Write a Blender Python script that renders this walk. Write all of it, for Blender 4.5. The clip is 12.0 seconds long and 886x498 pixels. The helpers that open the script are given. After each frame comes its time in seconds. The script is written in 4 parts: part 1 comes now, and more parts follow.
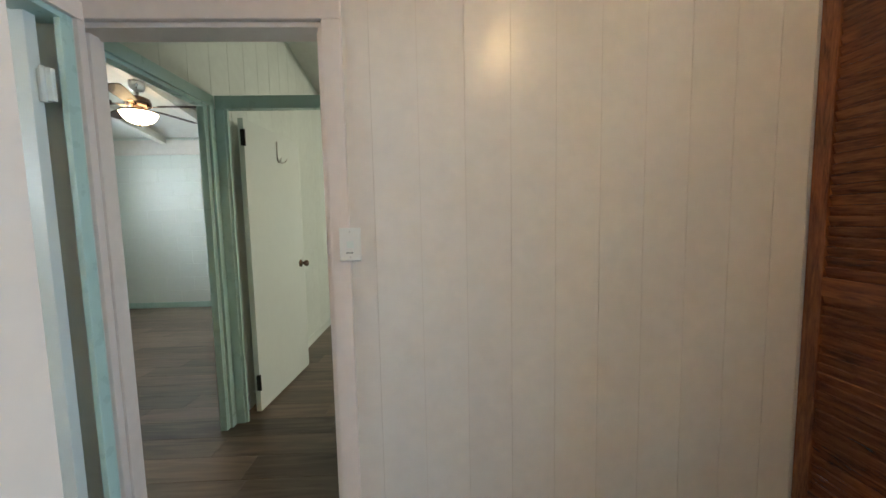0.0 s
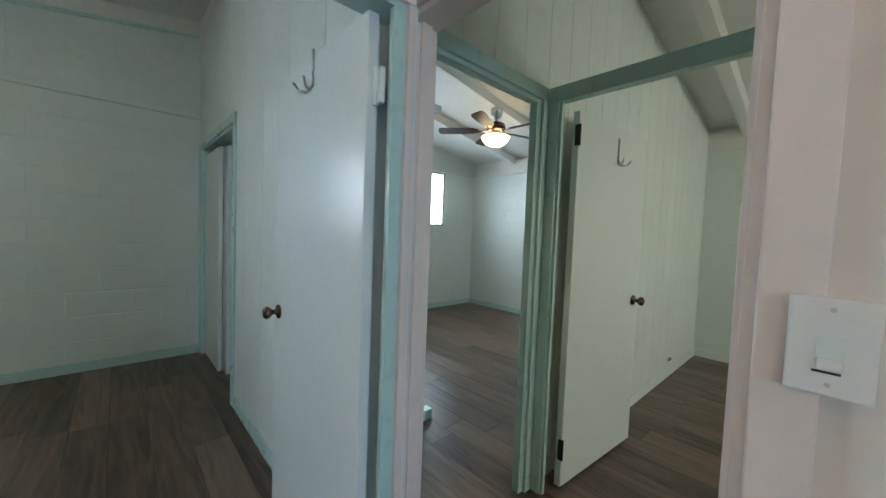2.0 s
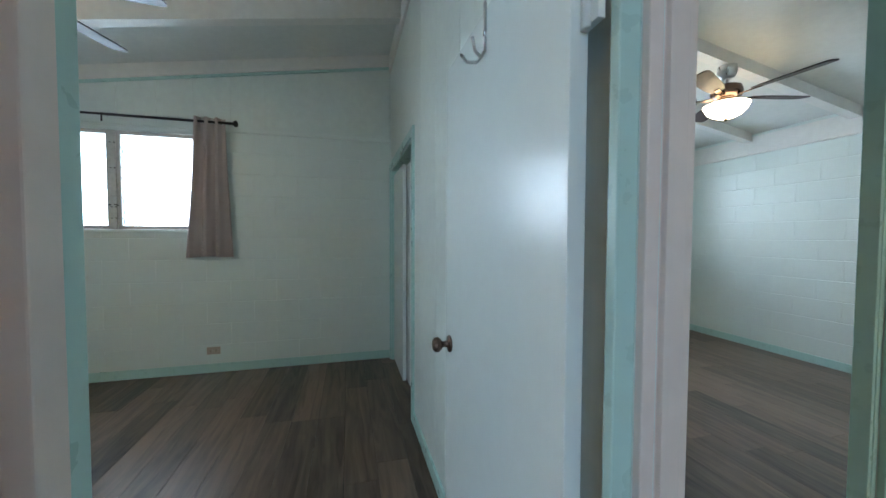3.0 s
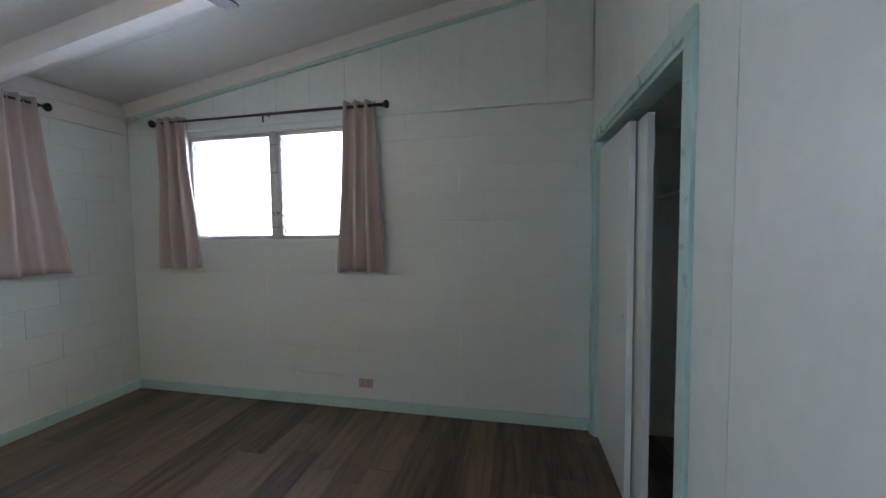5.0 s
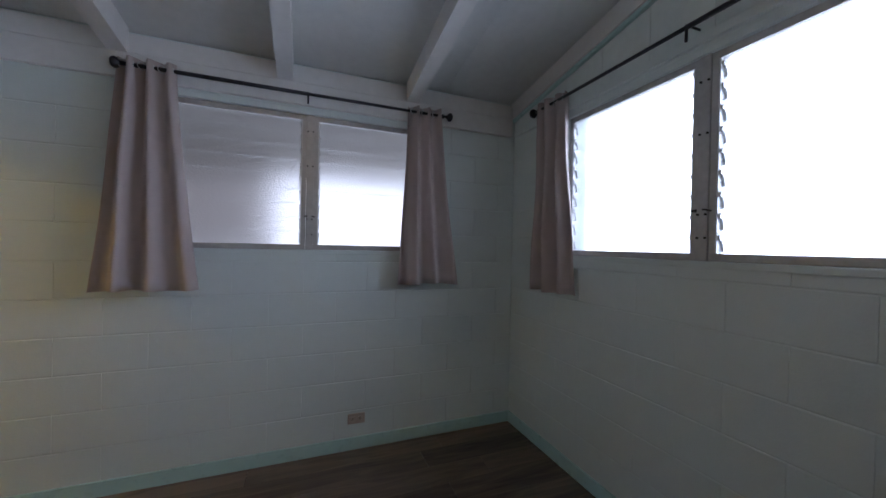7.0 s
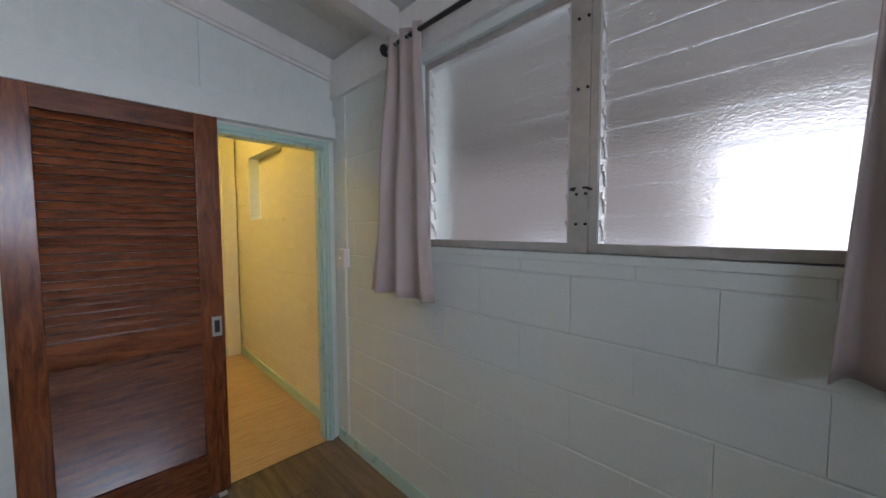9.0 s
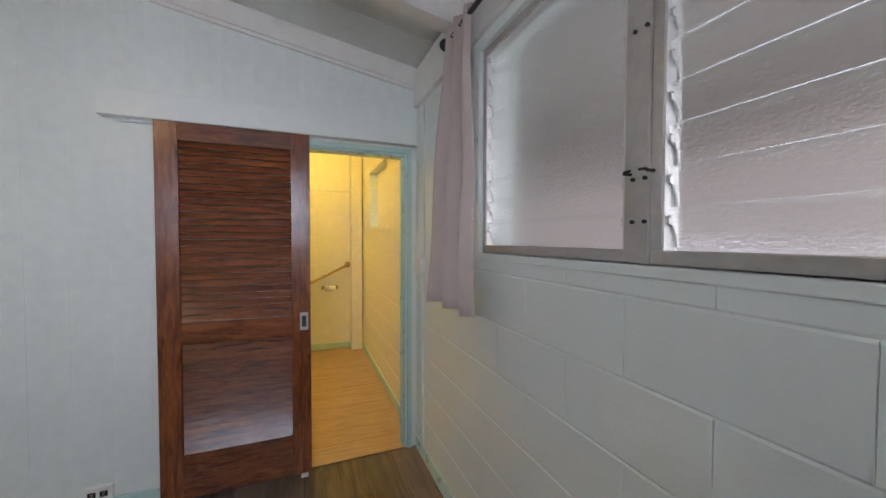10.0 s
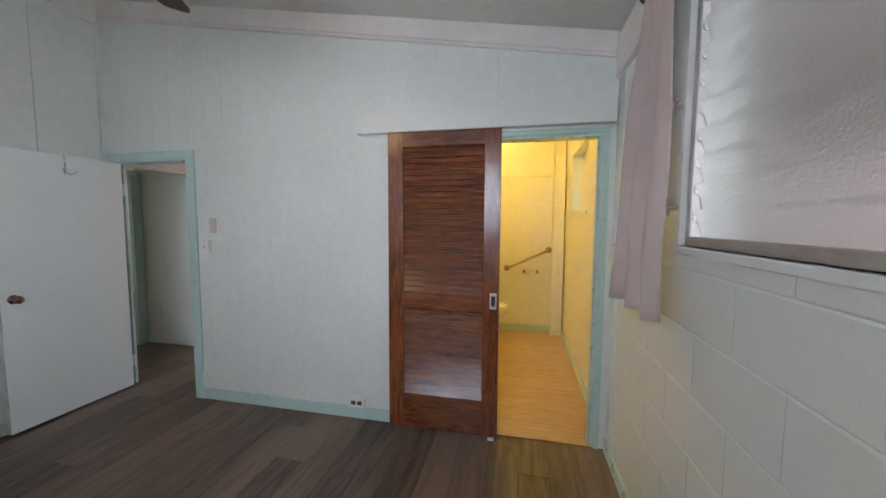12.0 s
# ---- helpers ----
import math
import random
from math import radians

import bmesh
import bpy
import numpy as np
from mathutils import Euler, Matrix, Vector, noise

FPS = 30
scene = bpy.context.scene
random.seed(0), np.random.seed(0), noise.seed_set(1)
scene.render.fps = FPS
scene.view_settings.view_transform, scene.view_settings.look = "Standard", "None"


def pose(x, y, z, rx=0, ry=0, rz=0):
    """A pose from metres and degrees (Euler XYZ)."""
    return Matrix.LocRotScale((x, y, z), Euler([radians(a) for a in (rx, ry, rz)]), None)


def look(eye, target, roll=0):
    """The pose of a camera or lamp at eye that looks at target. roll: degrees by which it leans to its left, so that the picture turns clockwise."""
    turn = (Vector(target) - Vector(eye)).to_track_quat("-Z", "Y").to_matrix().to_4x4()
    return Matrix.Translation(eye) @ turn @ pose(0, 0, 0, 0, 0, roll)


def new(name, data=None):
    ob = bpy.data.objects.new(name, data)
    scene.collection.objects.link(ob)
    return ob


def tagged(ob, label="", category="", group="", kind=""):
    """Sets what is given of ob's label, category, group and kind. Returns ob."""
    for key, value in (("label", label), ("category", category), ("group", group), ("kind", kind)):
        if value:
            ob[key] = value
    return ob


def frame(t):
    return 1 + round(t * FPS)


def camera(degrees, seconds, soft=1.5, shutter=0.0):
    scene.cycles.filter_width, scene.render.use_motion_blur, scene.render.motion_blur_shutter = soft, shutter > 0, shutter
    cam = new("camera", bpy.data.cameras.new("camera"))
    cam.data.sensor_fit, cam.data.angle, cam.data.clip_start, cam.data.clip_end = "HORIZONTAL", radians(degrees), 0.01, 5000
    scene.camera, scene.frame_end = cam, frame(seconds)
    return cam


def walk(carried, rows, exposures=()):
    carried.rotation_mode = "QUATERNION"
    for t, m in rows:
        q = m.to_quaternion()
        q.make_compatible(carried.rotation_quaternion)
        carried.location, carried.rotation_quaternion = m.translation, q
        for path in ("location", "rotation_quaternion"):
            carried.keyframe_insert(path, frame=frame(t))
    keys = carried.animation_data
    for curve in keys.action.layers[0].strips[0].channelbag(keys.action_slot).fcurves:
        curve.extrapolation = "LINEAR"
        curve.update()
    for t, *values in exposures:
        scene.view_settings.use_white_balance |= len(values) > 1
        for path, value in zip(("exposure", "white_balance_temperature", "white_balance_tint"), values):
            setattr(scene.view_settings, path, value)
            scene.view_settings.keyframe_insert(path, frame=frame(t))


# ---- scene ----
cam = camera(102.7, 12.0)
PATH = [
    (0, (0.02, 0.017, 1.256), (0.09, 2.009, 1.09), -1.2),
    (0.5, (-0.021, 0.169, 1.263), (-0.31, 2.143, 1.128), -0.7),
    (1, (-0.065, 0.325, 1.282), (-0.781, 2.19, 1.189), 0.2),
    (1.5, (-0.162, 0.512, 1.286), (-1.297, 2.157, 1.207), 1.1),
    (2, (-0.271, 0.656, 1.293), (-1.74, 2.01, 1.197), 2.2),
    (2.5, (-0.408, 0.767, 1.298), (-2.173, 1.704, 1.211), 2.1),
    (3, (-0.661, 0.822, 1.307), (-2.591, 1.341, 1.236), 0.2),
    (4.8, (-1.745, 0.79, 1.41), (-3.719, 0.507, 1.315), -0.5),
    (5, (-1.875, 0.742, 1.412), (-3.833, 0.345, 1.312), -0.6),
    (5.5, (-2.186, 0.632, 1.418), (-4.045, -0.102, 1.349), -0.3),
    (6, (-2.486, 0.377, 1.428), (-4.154, -0.726, 1.403), 0.9),
    (6.5, (-2.695, 0.115, 1.414), (-4.002, -1.399, 1.39), 0.4),
    (7, (-2.892, -0.178, 1.4), (-3.626, -2.039, 1.386), 1.2),
    (7.5, (-3.067, -0.498, 1.399), (-3.24, -2.49, 1.351), 1.7),
    (7.7, (-3.125, -0.586, 1.415), (-3.118, -2.585, 1.334), 1.2),
    (9.3, (-3.524, -1.63, 1.446), (-1.925, -2.827, 1.354), -0.2),
    (9.5, (-3.553, -1.686, 1.432), (-1.882, -2.782, 1.359), -0.2),
    (10, (-3.529, -1.925, 1.418), (-1.67, -2.66, 1.364), 0.1),
    (10.5, (-3.491, -2.097, 1.429), (-1.53, -2.488, 1.371), 0.9),
    (11, (-3.506, -2.185, 1.432), (-1.508, -2.262, 1.371), 2.5),
    (11.5, (-3.533, -2.146, 1.432), (-1.541, -1.998, 1.332), 1.9),
    (12, (-3.557, -2.084, 1.44), (-1.607, -1.665, 1.29), 0.3),
]
EXPOSURES = [
    (0.0, -0.05, 6250, 11), (0.5, -0.2, 5950, 8), (1.5, -0.4, 5950, 8), (2.5, -0.1, 5500, 10), (3.0, -0.15, 5450, 9), (4.8, -0.4, 5650, 20), (5.5, -0.35, 5950, 30),
    (6.5, -0.85, 5500, 26), (7.0, -1.4, 5500, 26), (7.5, -1.95, 5500, 26), (7.7, -1.95, 5550, 26), (9.3, -0.95, 6150, 25),
    (10.5, -0.75, 6400, 26), (12.0, -0.6, 6400, 26),
]
walk(cam, [(t, look(eye, target, roll)) for t, eye, target, roll in PATH], EXPOSURES)

# ---- world, sun, large lights ----
world = bpy.data.worlds.new("sky_world")
scene.world = world
world.use_nodes = True
wn = world.node_tree
sky = wn.nodes.new("ShaderNodeTexSky")
sky.sky_type = 'NISHITA'
sky.sun_disc = False
sky.sun_elevation, sky.sun_rotation = radians(45), radians(17)
wn.links.new(sky.outputs[0], wn.nodes["Background"].inputs[0])
wn.nodes["Background"].inputs[1].default_value = 0.15


def lamp(name, kind, m, energy, colour, sx=0.1, sy=0.1, spread=0):
    data = bpy.data.lights.new(name, kind)
    data.energy, data.color = energy, colour
    if kind == 'AREA':
        data.shape, data.size, data.size_y = 'RECTANGLE', sx, sy
    elif kind == 'POINT':
        data.shadow_soft_size = sx
    else:
        data.angle = radians(0.5)
    if kind == 'AREA' and spread:
        data.spread = radians(spread)
    ob = new(name, data)
    ob.matrix_world = m
    return ob


lamp("sun", 'SUN', look((12, 40, 42), (0, 0, 0)), 3.6, (1.0, 0.95, 0.88))
# daylight in the window openings
lamp("sky_light_west", 'AREA', look((-5.0, -1.2, 1.95), (0, -1.1, 1.2)), 150, (0.82, 0.92, 1.0), 3.2, 2.0, 125)
lamp("sky_light_south", 'AREA', look((-2.95, -4.35, 0.75), (-2.6, 0.5, 1.9)), 24, (0.80, 0.91, 1.0), 3.0, 0.9)
lamp("sky_light_room_b", 'AREA', look((-5.5, 4.4, 1.9), (0, 4.2, 1.0)), 150, (0.88, 0.95, 1.0), 2.4, 1.8)
lamp("sky_light_living", 'AREA', look((4.0, -0.9, 1.6), (0, 0.6, 1.2)), 95, (0.66, 0.83, 1.0), 1.5, 1.2)

# unseen warm fill added to brighten the third room, not sky colour
lamp("fill_light_room_c", 'AREA', look((3.4, 4.0, 1.7), (-0.5, 3.2, 1.1)), 62, (1.0, 0.92, 0.72), 1.6, 1.3)


# ---- materials ----
def material(name, colour, rough=0.5, metal=0.0, vary=0.06, grain=18.0, bump=0.05, bump_scale=120.0, island=0.0, coat=0.0, spec=0.5):
    """A painted or plain surface: mottled at two scales, with fine relief."""
    m = bpy.data.materials.new(name)
    m.use_nodes = True
    nt = m.node_tree
    b = nt.nodes["Principled BSDF"]
    b.inputs["Metallic"].default_value = metal
    b.inputs["Coat Weight"].default_value = coat
    b.inputs["Specular IOR Level"].default_value = spec
    tc = nt.nodes.new("ShaderNodeTexCoord")
    n1 = nt.nodes.new("ShaderNodeTexNoise")
    n1.inputs["Scale"].default_value = grain
    n1.inputs["Detail"].default_value = 5
    n2 = nt.nodes.new("ShaderNodeTexNoise")
    n2.inputs["Scale"].default_value = 1.7
    n2.inputs["Detail"].default_value = 3
    n3 = nt.nodes.new("ShaderNodeTexNoise")
    n3.inputs["Scale"].default_value = bump_scale
    n3.inputs["Detail"].default_value = 3
    for n in (n1, n2, n3):
        nt.links.new(tc.outputs["Object"], n.inputs["Vector"])
    add = nt.nodes.new("ShaderNodeMath")
    add.operation = 'ADD'
    nt.links.new(n1.outputs[0], add.inputs[0])
    nt.links.new(n2.outputs[0], add.inputs[1])
    ramp = nt.nodes.new("ShaderNodeMapRange")
    ramp.inputs["From Min"].default_value, ramp.inputs["From Max"].default_value = 0.6, 1.4
    ramp.inputs["To Min"].default_value, ramp.inputs["To Max"].default_value = 1 - vary, 1 + vary
    nt.links.new(add.outputs[0], ramp.inputs["Value"])
    value = ramp.outputs[0]
    if island:
        oi = nt.nodes.new("ShaderNodeObjectInfo")
        r2 = nt.nodes.new("ShaderNodeMapRange")
        r2.inputs["To Min"].default_value, r2.inputs["To Max"].default_value = 1 - island, 1 + island
        nt.links.new(oi.outputs["Random"], r2.inputs["Value"])
        mul = nt.nodes.new("ShaderNodeMath")
        mul.operation = 'MULTIPLY'
        nt.links.new(value, mul.inputs[0])
        nt.links.new(r2.outputs[0], mul.inputs[1])
        value = mul.outputs[0]
    mix = nt.nodes.new("ShaderNodeMix")
    mix.data_type, mix.blend_type = 'RGBA', 'MULTIPLY'
    mix.inputs[0].default_value = 1.0
    mix.inputs[6].default_value = (*colour, 1)
    comb = nt.nodes.new("ShaderNodeCombineColor")
    for k in range(3):
        nt.links.new(value, comb.inputs[k])
    nt.links.new(comb.outputs[0], mix.inputs[7])
    nt.links.new(mix.outputs[2], b.inputs["Base Color"])
    rr = nt.nodes.new("ShaderNodeMapRange")
    rr.inputs["To Min"].default_value, rr.inputs["To Max"].default_value = max(rough - 0.025, 0.02), min(rough + 0.025, 1)
    nt.links.new(n1.outputs[0], rr.inputs["Value"])
    nt.links.new(rr.outputs[0], b.inputs["Roughness"])
    if bump:
        bp = nt.nodes.new("ShaderNodeBump")
        bp.inputs["Strength"].default_value = bump
        bp.inputs["Distance"].default_value = 0.004
        nt.links.new(n3.outputs[0], bp.inputs["Height"])
        nt.links.new(bp.outputs[0], b.inputs["Normal"])
    return m


def wood(name, dark, light, rough, stretch, scale=6.0, island=0.3, bump=0.15, fine=60.0, coat=0.0, grain=0.45):
    """Wood grain drawn out along one axis; each board differs."""
    m = bpy.data.materials.new(name)
    m.use_nodes = True
    nt = m.node_tree
    b = nt.nodes["Principled BSDF"]
    b.inputs["Roughness"].default_value = rough
    b.inputs["Coat Weight"].default_value = coat
    b.inputs["Coat Roughness"].default_value = 0.2
    tc = nt.nodes.new("ShaderNodeTexCoord")
    oi = nt.nodes.new("ShaderNodeObjectInfo")
    off = nt.nodes.new("ShaderNodeVectorMath")
    off.operation = 'MULTIPLY_ADD'
    nt.links.new(oi.outputs["Random"], off.inputs[0])
    off.inputs[1].default_value = (37.0, 53.0, 71.0)
    nt.links.new(tc.outputs["Object"], off.inputs[2])
    mp = nt.nodes.new("ShaderNodeMapping")
    mp.inputs["Scale"].default_value = stretch
    nt.links.new(off.outputs[0], mp.inputs["Vector"])
    n1 = nt.nodes.new("ShaderNodeTexNoise")
    n1.inputs["Scale"].default_value, n1.inputs["Detail"].default_value = scale, 6
    n1.inputs["Distortion"].default_value = 1.2
    n2 = nt.nodes.new("ShaderNodeTexNoise")
    n2.inputs["Scale"].default_value, n2.inputs["Detail"].default_value = fine, 4
    nt.links.new(mp.outputs[0], n1.inputs["Vector"])
    nt.links.new(mp.outputs[0], n2.inputs["Vector"])
    mixf = nt.nodes.new("ShaderNodeMath")
    mixf.operation = 'MULTIPLY_ADD'
    mixf.inputs[1].default_value = grain
    nt.links.new(n2.outputs[0], mixf.inputs[0])
    nt.links.new(n1.outputs[0], mixf.inputs[2])
    ad = nt.nodes.new("ShaderNodeMath")
    ad.operation = 'MULTIPLY_ADD'
    ad.inputs[1].default_value = island
    nt.links.new(oi.outputs["Random"], ad.inputs[0])
    nt.links.new(mixf.outputs[0], ad.inputs[2])
    ramp = nt.nodes.new("ShaderNodeValToRGB")
    lo_ = 0.28 + 0.5 * grain
    ramp.color_ramp.elements[0].position, ramp.color_ramp.elements[1].position = lo_, min(lo_ + 0.44 + island, 1.0)
    ramp.color_ramp.elements[0].color, ramp.color_ramp.elements[1].color = (*dark, 1), (*light, 1)
    nt.links.new(ad.outputs[0], ramp.inputs[0])
    nt.links.new(ramp.outputs[0], b.inputs["Base Color"])
    bp = nt.nodes.new("ShaderNodeBump")
    bp.inputs["Strength"].default_value, bp.inputs["Distance"].default_value = bump, 0.002
    nt.links.new(n2.outputs[0], bp.inputs["Height"])
    nt.links.new(bp.outputs[0], b.inputs["Normal"])
    return m


def glowing(name, colour, strength):
    m = material(name, (0.9, 0.88, 0.8), 0.3)
    b = m.node_tree.nodes["Principled BSDF"]
    b.inputs["Emission Color"].default_value = (*colour, 1)
    b.inputs["Emission Strength"].default_value = strength
    return m


M_BLOCK = material("mint_white_block_paint", (0.735, 0.80, 0.76), 0.38, bump=0.15, bump_scale=90, vary=0.018)
M_JOINT = material("painted_mortar", (0.69, 0.755, 0.715), 0.5, bump=0.2)
M_PANEL = material("mint_white_panel_paint", (0.735, 0.80, 0.76), 0.36, bump=0.06, bump_scale=60, island=0.012)
M_GROOVE = material("panel_groove_paint", (0.76, 0.82, 0.785), 0.3)
M_MINT = material("mint_trim_gloss_paint", (0.49, 0.69, 0.645), 0.28, bump=0.03, vary=0.015)
M_WHITE = material("white_gloss_door_paint", (0.78, 0.84, 0.81), 0.25, bump=0.05, bump_scale=40, vary=0.02)
M_CREAM = material("cream_panel_paint", (0.80, 0.745, 0.69), 0.25, bump=0.05, bump_scale=60, island=0.015)
M_CREAM_GROOVE = material("cream_groove_paint", (0.70, 0.63, 0.57), 0.5)
M_PINK = material("warm_white_casing_paint", (0.80, 0.71, 0.66), 0.3, bump=0.06)
M_CEIL = material("white_ceiling_board_paint", (0.72, 0.735, 0.70), 0.5, bump=0.06)
M_BEAM = material("white_beam_gloss_paint", (0.78, 0.77, 0.73), 0.38, bump=0.05)
M_PLASTIC = material("white_switch_plastic", (0.80, 0.80, 0.77), 0.3, bump=0.0, vary=0.02)
M_BEIGE = material("beige_outlet_plastic", (0.50, 0.41, 0.33), 0.4, bump=0.0, vary=0.03)
M_BEIGE2 = material("ivory_control_plastic", (0.66, 0.62, 0.54), 0.35, bump=0.0, vary=0.02)
M_DARK = material("dark_slot", (0.02, 0.02, 0.02), 0.5, bump=0.0)
M_CURTAIN = material("taupe_woven_curtain", (0.54, 0.46, 0.43), 0.85, bump=0.35, bump_scale=500, vary=0.04, spec=0.2)
M_ROD = material("dark_grey_metal_rod", (0.05, 0.05, 0.055), 0.35, metal=0.8, bump=0.0)
M_ALU = material("weathered_aluminium", (0.52, 0.50, 0.47), 0.42, metal=0.75, bump=0.12, vary=0.18, grain=30)
M_STEEL = material("satin_steel", (0.62, 0.61, 0.60), 0.28, metal=1.0, bump=0.0)
M_CLIP = material("bright_aluminium_clip", (0.74, 0.74, 0.72), 0.35, metal=0.35, bump=0.0)
M_BRONZE = material("bronze_knob_metal", (0.16, 0.11, 0.085), 0.25, metal=0.9, bump=0.0)
M_BRASS = material("brass_bar_metal", (0.62, 0.46, 0.22), 0.25, metal=1.0, bump=0.0)
M_BLACK = material("black_hinge_metal", (0.02, 0.018, 0.015), 0.4, metal=0.5, bump=0.0)
M_BLADE = wood("dark_walnut_blade", (0.012, 0.007, 0.006), (0.05, 0.028, 0.02), 0.5, (2, 14, 14), island=0.1)
M_FLOOR = wood("grey_brown_vinyl_plank", (0.016, 0.011, 0.008), (0.20, 0.142, 0.102), 0.33, (0.7, 7, 7), scale=2.6, island=0.40, fine=16, bump=0.05, grain=0.14)
M_FLOORGAP = material("plank_gap", (0.018, 0.014, 0.012), 0.7, bump=0.0)
M_BAMBOO = wood("strand_bamboo_floor", (0.36, 0.21, 0.09), (0.66, 0.46, 0.25), 0.3, (26, 0.9, 9), scale=5, island=0.06, fine=10, bump=0.06)
M_REDWOOD = wood("red_brown_varnished_wood", (0.040, 0.010, 0.004), (0.26, 0.080, 0.027), 0.24, (9, 9, 1.2), scale=4, island=0.1, bump=0.05, fine=24, coat=0.4)
M_REDSLAT = wood("red_brown_slat_wood", (0.040, 0.010, 0.004), (0.25, 0.078, 0.027), 0.25, (9, 1.2, 9), scale=4, island=0.12, bump=0.05, fine=24, coat=0.25)
M_BATH = material("yellow_cream_bath_paint", (0.84, 0.80, 0.62), 0.4, bump=0.12, bump_scale=90)
M_BATHJOINT = material("bath_mortar_paint", (0.74, 0.70, 0.54), 0.5)
M_GREENTRIM = material("pale_green_bath_trim", (0.52, 0.70, 0.55), 0.35)
M_PORCELAIN = material("white_porcelain", (0.86, 0.85, 0.80), 0.12, bump=0.0, vary=0.01)
M_PAPER = material("white_tissue_paper", (0.85, 0.83, 0.78), 0.95, bump=0.1)
M_BOWL = glowing("frosted_lit_glass_bowl", (1.0, 0.72, 0.38), 18.0)
M_BULB = glowing("warm_bulb_glass", (1.0, 0.66, 0.30), 215.0)
M_BULB_BATH = glowing("bath_globe_glass", (1.0, 0.70, 0.14), 430.0)
M_SOFFIT = material("brown_soffit_paint", (0.46, 0.41, 0.37), 0.7)
M_CARPORT = material("grey_brown_block_paint", (0.38, 0.345, 0.31), 0.8, bump=0.3, vary=0.15)
M_GROUND = material("pale_concrete_ground", (0.42, 0.41, 0.38), 0.85, bump=0.3, bump_scale=30, vary=0.2)
M_ROOF = material("grey_roofing", (0.2, 0.2, 0.2), 0.8, bump=0.2)

M_GLASS = bpy.data.materials.new("obscured_louvre_glass")
M_GLASS.use_nodes = True
_nt = M_GLASS.node_tree
_b = _nt.nodes["Principled BSDF"]
_b.inputs["Base Color"].default_value = (0.93, 0.96, 0.95, 1)
_b.inputs["Transmission Weight"].default_value = 1.0
_b.inputs["Roughness"].default_value = 0.40
_b.inputs["IOR"].default_value = 1.2
_tc = _nt.nodes.new("ShaderNodeTexCoord")
_n = _nt.nodes.new("ShaderNodeTexNoise")
_n.inputs["Scale"].default_value, _n.inputs["Detail"].default_value = 150, 2
_mp = _nt.nodes.new("ShaderNodeMapping")
_mp.inputs["Scale"].default_value = (0.55, 0.55, 1.0)
_nt.links.new(_tc.outputs["Object"], _mp.inputs["Vector"])
_nt.links.new(_mp.outputs[0], _n.inputs["Vector"])
_bp = _nt.nodes.new("ShaderNodeBump")
_bp.inputs["Strength"].default_value, _bp.inputs["Distance"].default_value = 0.45, 0.007
_nt.links.new(_n.outputs[0], _bp.inputs["Height"])
_nt.links.new(_bp.outputs[0], _b.inputs["Normal"])


# ---- mesh helpers ----
def add_box(bm, x0, x1, y0, y1, z0, z1, bevel=0.0):
    m = Matrix.LocRotScale(((x0 + x1) / 2, (y0 + y1) / 2, (z0 + z1) / 2), None, (abs(x1 - x0), abs(y1 - y0), abs(z1 - z0)))
    r = bmesh.ops.create_cube(bm, size=1.0, matrix=m)
    if bevel:
        edges = {e for v in r["verts"] for e in v.link_edges}
        bmesh.ops.bevel(bm, geom=list(edges), offset=bevel, segments=2, affect='EDGES', profile=0.6)


def box(x0, x1, y0, y1, z0, z1, bevel=0.0):
    bm = bmesh.new()
    add_box(bm, x0, x1, y0, y1, z0, z1, bevel)
    return bm


def tube(a, b, r, segments=16, r2=None):
    bm = bmesh.new()
    add_tube(bm, a, b, r, segments, r2)
    return bm


def add_tube(bm, a, b, r, segments=16, r2=None):
    a, b = Vector(a), Vector(b)
    q = (b - a).to_track_quat('Z', 'Y')
    m = Matrix.LocRotScale((a + b) / 2, q, None)
    bmesh.ops.create_cone(bm, cap_ends=True, segments=segments, radius1=r, radius2=r if r2 is None else r2, depth=(b - a).length, matrix=m)


def lathe(profile, m=Matrix(), steps=28):
    """A turned shape: (radius, height) pairs round the z axis of m."""
    bm = bmesh.new()
    rings = []
    for r, h in profile:
        rings.append([bm.verts.new(m @ Vector((r * math.cos(2 * math.pi * k / steps), r * math.sin(2 * math.pi * k / steps), h))) for k in range(steps)])
    for p, q in zip(rings, rings[1:]):
        for k in range(steps):
            bm.faces.new((p[k], p[(k + 1) % steps], q[(k + 1) % steps], q[k]))
    bm.faces.new(rings[0][::-1])
    bm.faces.new(rings[-1])
    bmesh.ops.recalc_face_normals(bm, faces=bm.faces)
    return bm


def mesh_of(name, bm, mat, smooth=False):
    me = bpy.data.meshes.new(name)
    bm.to_mesh(me)
    bm.free()
    me.materials.append(mat)
    if smooth:
        for p in me.polygons:
            p.use_smooth = True
    return me


def part(name, bm, mat, parent=None, label="", smooth=False):
    ob = new(name, mesh_of(name, bm, mat, smooth))
    ob.parent = parent
    if label:
        tagged(ob, label)
    return ob


def thing(name, label, category, group="", at=(0, 0, 0)):
    ob = new(name)
    ob.location = at
    ob.empty_display_size = 0.1
    return tagged(ob, label, category, group)


def structure(name, bm, mat, label, category="wall"):
    return tagged(part(name, bm, mat), label, category, kind="structure")


